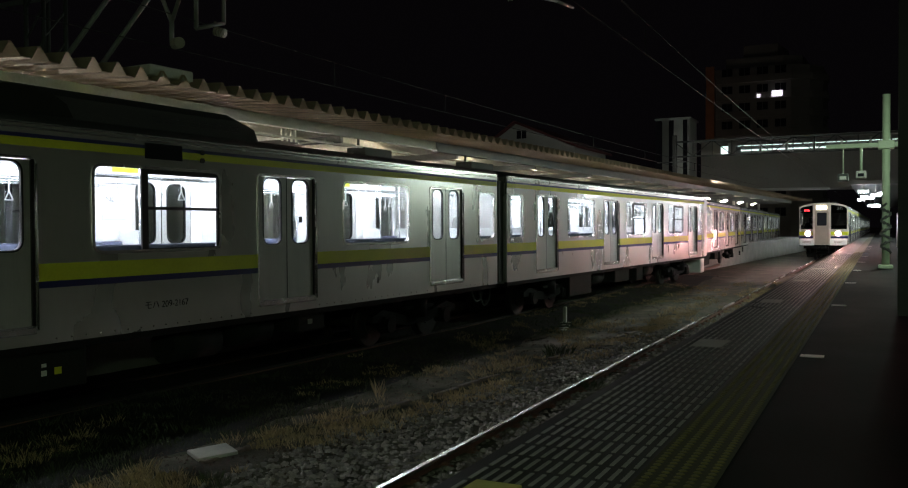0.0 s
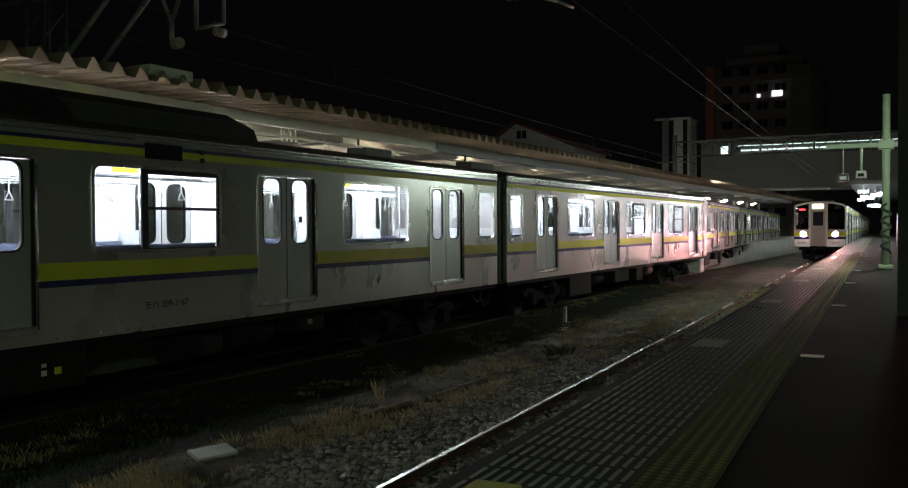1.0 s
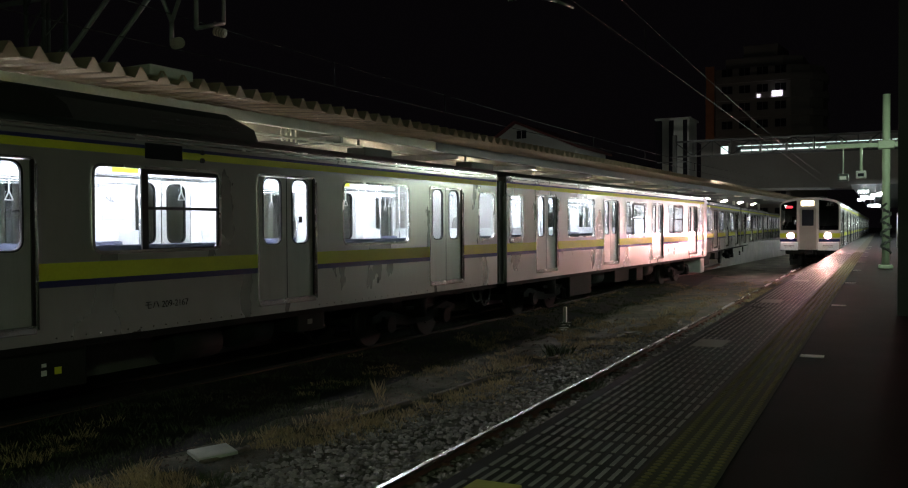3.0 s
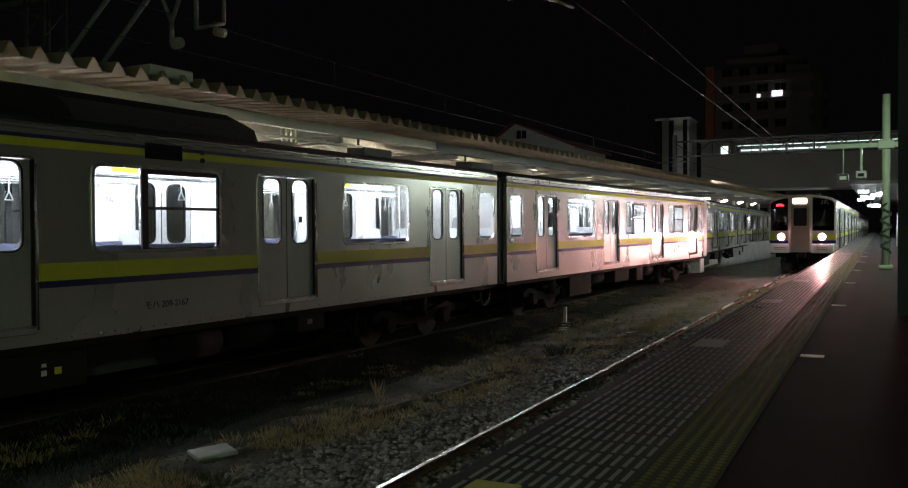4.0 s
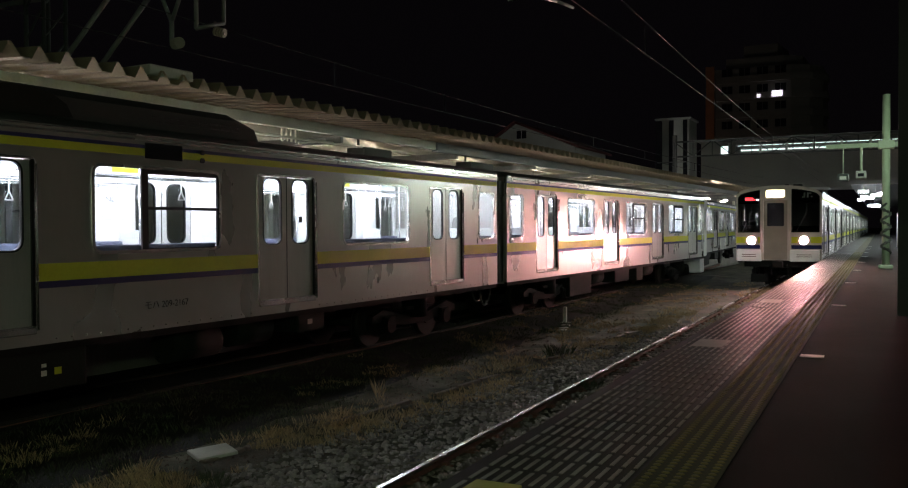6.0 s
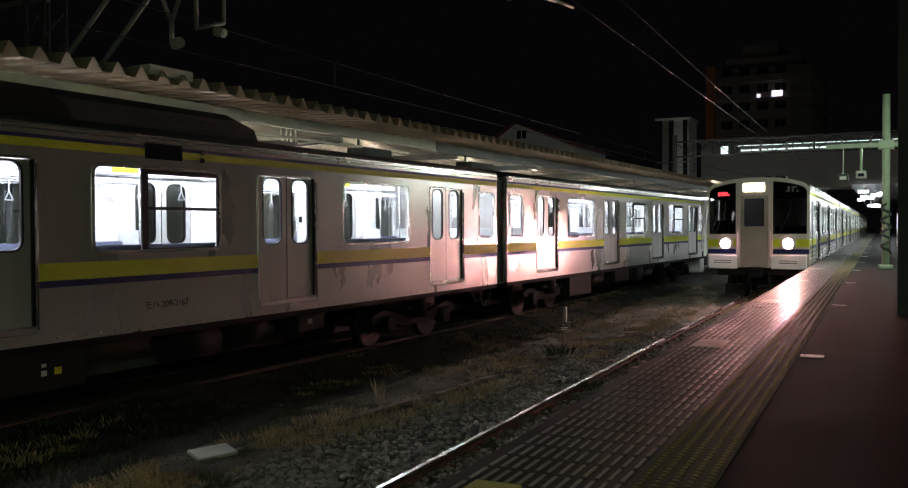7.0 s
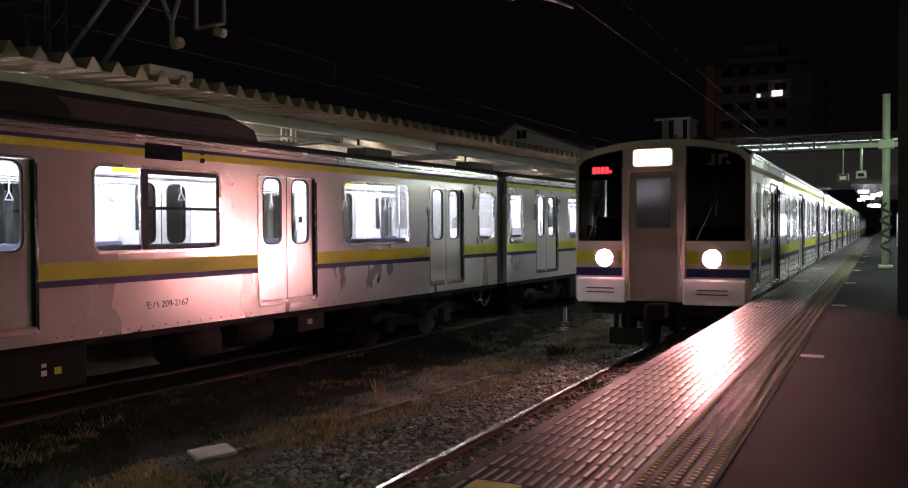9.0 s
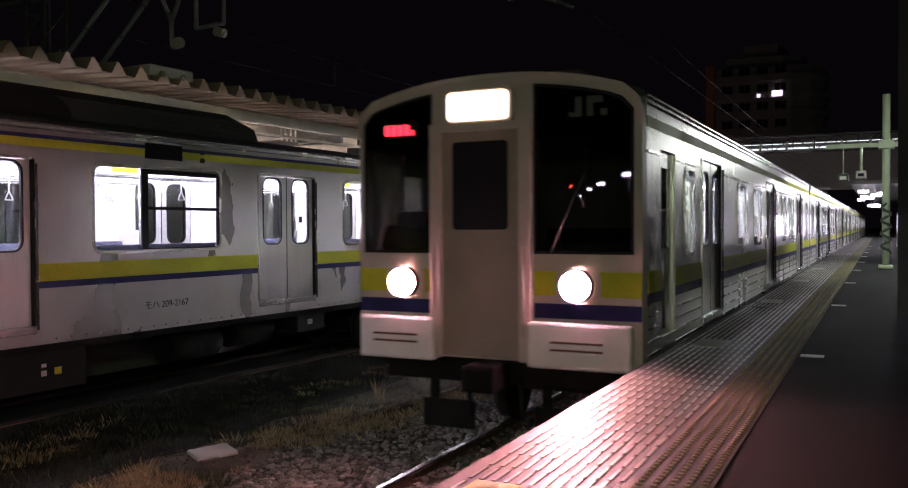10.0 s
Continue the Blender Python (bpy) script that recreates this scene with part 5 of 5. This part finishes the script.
# lamps and a signal down the line behind the eye, which show in the windscreen glass
POSTGLOW = mat("lit_post_lamp", (1, 1, 1), 0.5, 0, 0.0, glow=70.0, glow_col=(0.95, 0.97, 1.0), bump=0)
for x, y, z in ((-11.8, -29.0, 5.0), (-16.2, -39.0, 5.05), (-19.6, -47.0, 5.05), (-24.0, -59.0, 5.0)):
    lp = empty("lamp_post", pose(x, y, 0), "slim steel lamp post with a lit white head", "lamp post", "lamp posts down the line")
    part("pole", bar(bmesh.new(), (0, -0.2, -0.32), (0, -0.2, z + 0.1), 0.06, 10), GALV, lp)
    part("head", boxm(-0.3, 0.3, -0.3, 0.02, z + 0.1, z + 0.2, bevel=0.02), GALV, lp)
    part("lamp_face", boxm(-0.26, 0.26, 0.0, 0.03, z - 0.12, z + 0.1), POSTGLOW, lp, "lit lamp face")
sg = empty("railway_signal", pose(-20.3, -45.0, 0), "signal post with one red light lit", "signal")
part("pole", bar(bmesh.new(), (0, -0.2, -0.32), (0, -0.2, 5.6), 0.06, 10), GALV, sg)
part("lamp_board", boxm(-0.22, 0.22, -0.14, -0.1, 4.6, 5.9, bevel=0.01), BLACK, sg)
part("red_light", bar(bmesh.new(), (0, -0.1, 5.2), (0, -0.06, 5.2), 0.13, 16), mat("lit_red_signal", (1, 0.1, 0.05), 0.4, 0, 0.0, glow=60.0, glow_col=(1.0, 0.06, 0.03), bump=0), sg, "lit red light")

# ---- lineside things ----
random.seed(5)
sl = bmesh.new()
box(sl, -1.0, 1.0, -0.12, 0.12, -0.3, -0.135, bevel=0.02)
sleeper_me = finish(sl, "sleeper", SLEEPER)
for k in range(70):
    y = 2.0 + 0.62 * k
    ob = tagged(new("sleeper", sleeper_me), "weathered sleeper under the arriving track", "sleeper", "sleepers", "structure")
    ob.matrix_basis = pose(TRACK_X, y, 0.03, 0, 0, random.uniform(-0.6, 0.6))
clip_bm = bmesh.new()
box(clip_bm, -0.14, 0.14, -0.06, 0.06, -0.11, -0.085, bevel=0.008)
box(clip_bm, -0.11, -0.05, -0.04, 0.04, -0.09, -0.05, bevel=0.01)
box(clip_bm, 0.05, 0.11, -0.04, 0.04, -0.09, -0.05, bevel=0.01)
clip_me = finish(clip_bm, "rail_clip", RUST)
for k in range(50):
    ob = tagged(new("rail_clip", clip_me), "rusty rail fastening on a sleeper", "rail clip", "rail clips")
    ob.matrix_basis = pose(TRACK_X - 0.5665, 2.0 + 0.62 * k, 0.0, 0, 0, random.uniform(-2, 2))
for k in range(60):
    s = -12 + 0.62 * k
    q = side_point(-1.4, s, 0.0)
    ob = tagged(new("sleeper", sleeper_me), "weathered sleeper under the standing train", "sleeper", "sleepers", "structure")
    ob.matrix_basis = pose(q.x, q.y, 0.03, 0, 0, -math.degrees(HEAD_A) + random.uniform(-0.6, 0.6))

slab = boxm(-0.22, 0.22, -0.18, 0.18, -0.02, 0.022, bevel=0.014)
ob = solid("stone_slab", slab, PALECONC, "flat pale slab lying in the dirt", "slab")
ob.matrix_basis = pose(-6.42, 7.1, ground_z(-6.42, 7.1) + 0.035, 3, -2, 62)
pst = empty("marker_post", Matrix(), "short white marker post between the tracks", "marker post")
gz = ground_z(-7.2, 20.9)
part("post", boxm(-7.24, -7.16, 20.86, 20.94, gz - 0.05, gz + 0.42, bevel=0.012), WHITEPAINT, pst)
part("foot", boxm(-7.3, -7.08, 20.8, 21.0, gz - 0.05, gz + 0.03, bevel=0.01), PALECONC, pst)
for k in range(3):
    xx, yy = -6.95 + 0.12 * k, 20.2 - 0.45 * k
    ob = solid("stone", boxm(-0.11, 0.11, -0.06, 0.06, 0, 0.04, bevel=0.015), PALECONC, "small pale stone in the weeds", "stone", group="pale stones")
    ob.matrix_basis = pose(xx, yy, ground_z(xx, yy) - 0.005, 0, 0, 40 * k)
# low edging stones along the dirt path
for k in range(34):
    y = 6.5 + 0.62 * k
    x = -6.37 + 0.113 * (y - 6.5)
    if random.random() < 0.3 or x > -4.95:
        continue
    ob = solid("edging_stone", boxm(-0.05, 0.05, -0.29, 0.29, -0.08, 0.035, bevel=0.012), SLEEPER, "worn concrete edging stone along the dirt path", "edging stone", group="edging stones")
    ob.matrix_basis = pose(x, y, ground_z(x, y), random.uniform(-2, 2), random.uniform(-5, 5), -6.4)


DUST = mat("dirt_crumb", (0.07, 0.055, 0.04), 0.95, 0.0, 0.7, 5, 40, 0.3, per_island=True, spec=0.2)


def scatter(name, material, places, proto_v, proto_f, label, category, squash=1.0):
    """Many small pieces in one mesh. places: (x, y, z, size, turn)."""
    vs, fs = [], []
    for x, y, z, s, a in places:
        b = len(vs)
        ca, sa = math.cos(a), math.sin(a)
        for vx, vy, vz in proto_v:
            j = 1 + random.uniform(-0.3, 0.3)
            vs.append((x + (vx * ca - vy * sa) * s * j, y + (vx * sa + vy * ca) * s * j, z + vz * s * squash * j))
        fs += [tuple(b + i for i in f) for f in proto_f]
    me = bpy.data.meshes.new(name)
    me.from_pydata(vs, [], fs)
    me.materials.append(material)
    return tagged(new(name, me), label, category, kind="stuff")


ICO = bmesh.new()
bmesh.ops.create_icosphere(ICO, subdivisions=1, radius=1)
ICO.verts.index_update()
IV = [tuple(v.co) for v in ICO.verts]
IF = [tuple(v.index for v in f.verts) for f in ICO.faces]
ICO.free()
places = []
for k in range(20000):
    u = random.random()
    y = 4.2 + 33 * u ** 1.8
    edge = -6.25 + 0.113 * (y - 6.5)
    x = random.uniform(max(edge + 0.1, -5.8), -2.0)
    if abs(x - (TRACK_X - 0.5665)) < 0.05:
        continue
    if x < edge + 0.35 and noise.noise(Vector((x * 1.5, y * 0.8, 9))) > 0.0:
        continue
    places.append((x, y, ground_z(x, y) + random.uniform(-0.015, 0.02), random.uniform(0.018, 0.042), random.uniform(0, 6.28)))
scatter("ballast", STONE, places, IV, IF, "loose grey ballast stones beside the rail", "ballast", 0.75)
places = []
for k in range(26000):
    y = 4.5 + 26 * random.random() ** 1.7
    x = random.uniform(-9.5, -5.0)
    places.append((x, y, ground_z(x, y) + random.uniform(-0.01, 0.01), random.uniform(0.005, 0.012) if k % 5 else random.uniform(0.012, 0.03), random.uniform(0, 6.28)))
OV = [(1, 0, 0), (-1, 0, 0), (0, 1, 0), (0, -1, 0), (0, 0, 1), (0, 0, -0.6)]
OF = [(0, 2, 4), (2, 1, 4), (1, 3, 4), (3, 0, 4), (2, 0, 5), (1, 2, 5), (3, 1, 5), (0, 3, 5)]
scatter("gravel", DUST, places, OV, OF, "scattered stones on the dirt", "gravel", 0.7)


def weeds(name, material, spots, label, blades, high, spread, thick=1.0):
    vs, fs = [], []
    for x, y, sc in spots:
        z = ground_z(x, y)
        if math.hypot(x + 6.35, y - 6.95) < 0.6:
            continue
        for b in range(blades):
            a = random.uniform(0, 6.28)
            r = random.uniform(0, spread) * sc
            bx_, by_ = x + math.cos(a) * r, y + math.sin(a) * r
            h = high * sc * random.uniform(0.4, 1.1)
            lean = random.uniform(0.1, 0.7) * h
            w = random.uniform(0.002, 0.0045) * thick
            ta = random.uniform(0, 6.28)
            i = len(vs)
            vs += [(bx_ - w * math.sin(ta), by_ + w * math.cos(ta), z - 0.01), (bx_ + w * math.sin(ta), by_ - w * math.cos(ta), z - 0.01),
                   (bx_ + math.cos(a) * lean * 0.4 + w * 0.7, by_ + math.sin(a) * lean * 0.4, z + h * 0.6), (bx_ + math.cos(a) * lean, by_ + math.sin(a) * lean, z + h)]
            fs += [(i, i + 1, i + 2), (i, i + 2, i + 3)]
    me = bpy.data.meshes.new(name)
    me.from_pydata(vs, [], fs)
    me.materials.append(material)
    return tagged(new(name, me), label, "weeds", kind="stuff")


spots = []
for k in range(3400):
    y = 5 + 33 * random.random() ** 1.3
    edge = -6.25 + 0.113 * (y - 6.5)
    if random.random() < 0.45:
        x = edge + random.gauss(0.15, 0.4)
    else:
        x = random.uniform(-8.6, edge)
    if noise.noise(Vector((x * 0.9, y * 0.5, 4))) < 0.05:
        continue
    spots.append((x, y, random.uniform(0.4, 1.1)))
for k in range(230):
    y = 5.5 + 17 * random.random() ** 1.2
    spots.append((-6.3 + 0.113 * (y - 6.5) + random.gauss(0.12, 0.25), y, random.uniform(0.4, 0.9)))
weeds("weeds", GRASS, spots, "dry yellow weeds and grass in tufts", 26, 0.1, 0.14, 0.6)
GREENER = mat("dark_green_weed", (0.035, 0.047, 0.018), 0.8, 0.0, 0.5, 1.5, 20, 0.0, per_island=True)
spots = [(random.uniform(-9.2, -6.6), 5 + 30 * random.random() ** 1.3, random.uniform(0.5, 1.2)) for k in range(1500)]
weeds("grass", GREENER, spots, "low dark green grass by the standing train", 22, 0.09, 0.16, 0.6)
spots = [(-6.55, 10.7, 1.0), (-6.5, 10.72, 0.8)]
weeds("tall_weed", GRASS, spots, "tall dry weed stalk by the path", 14, 0.32, 0.03, 0.25)
spots = [(-5.4, 15.2, 1.0), (-5.35, 15.5, 0.8), (-5.75, 6.35, 0.6), (-5.6, 6.3, 0.5), (-3.8, 12.1, 0.6), (-3.74, 12.3, 0.4)]
weeds("weed_clump", GREENER, spots, "green weed clump by the ballast", 70, 0.26, 0.18, 0.45)

# raised bars and studs of the platform edge
bar_me = finish(boxm(-0.01, 0.01, -0.098, 0.098, -0.002, 0.0045), "bar", BAR)
rest = bmesh.new()
n = 0
for j in range(150):
    y = 3.3 + 0.245 * j
    for i in range(12):
        x = EDGE - 0.0 + 0.03 + 0.061 * i
        if n < 300:
            shared("bar", bar_me, paving, (x, y, PLAT))
            n += 1
        else:
            box(rest, x - 0.01, x + 0.01, y - 0.098, y + 0.098, PLAT - 0.001, PLAT + 0.0045)
tagged(part("bars", rest, BAR, paving), kind="stuff")
vs, fs = [], []
for j in range(640):
    y = 3.4 + 0.06 * j
    for i in range(5):
        x = -1.0 + 0.07 * i
        b = len(vs)
        for r, z in ((0.024, 0.0), (0.015, 0.006)):
            vs += [(x + r * math.cos(k * math.pi / 3), y + r * math.sin(k * math.pi / 3), PLAT + z) for k in range(6)]
        fs += [(b + k, b + (k + 1) % 6, b + 6 + (k + 1) % 6, b + 6 + k) for k in range(6)] + [tuple(range(b + 6, b + 12))]
me = bpy.data.meshes.new("studs")
me.from_pydata(vs, [], fs)
me.materials.append(STUD)
st = new("studs", me)
st.parent = tact
tagged(st, kind="stuff")

def motions():
    rows0 = [(0.5 * k, 61.1 - 3.45 * 0.5 * k - 0.19 * (0.5 * k) ** 2) for k in range(21)]
    for n, c in enumerate(cars):
        walk(c, [(t, pose(TRACK_X, y + 0.16 + n * 20.0, 0)) for t, y in rows0])


motions()
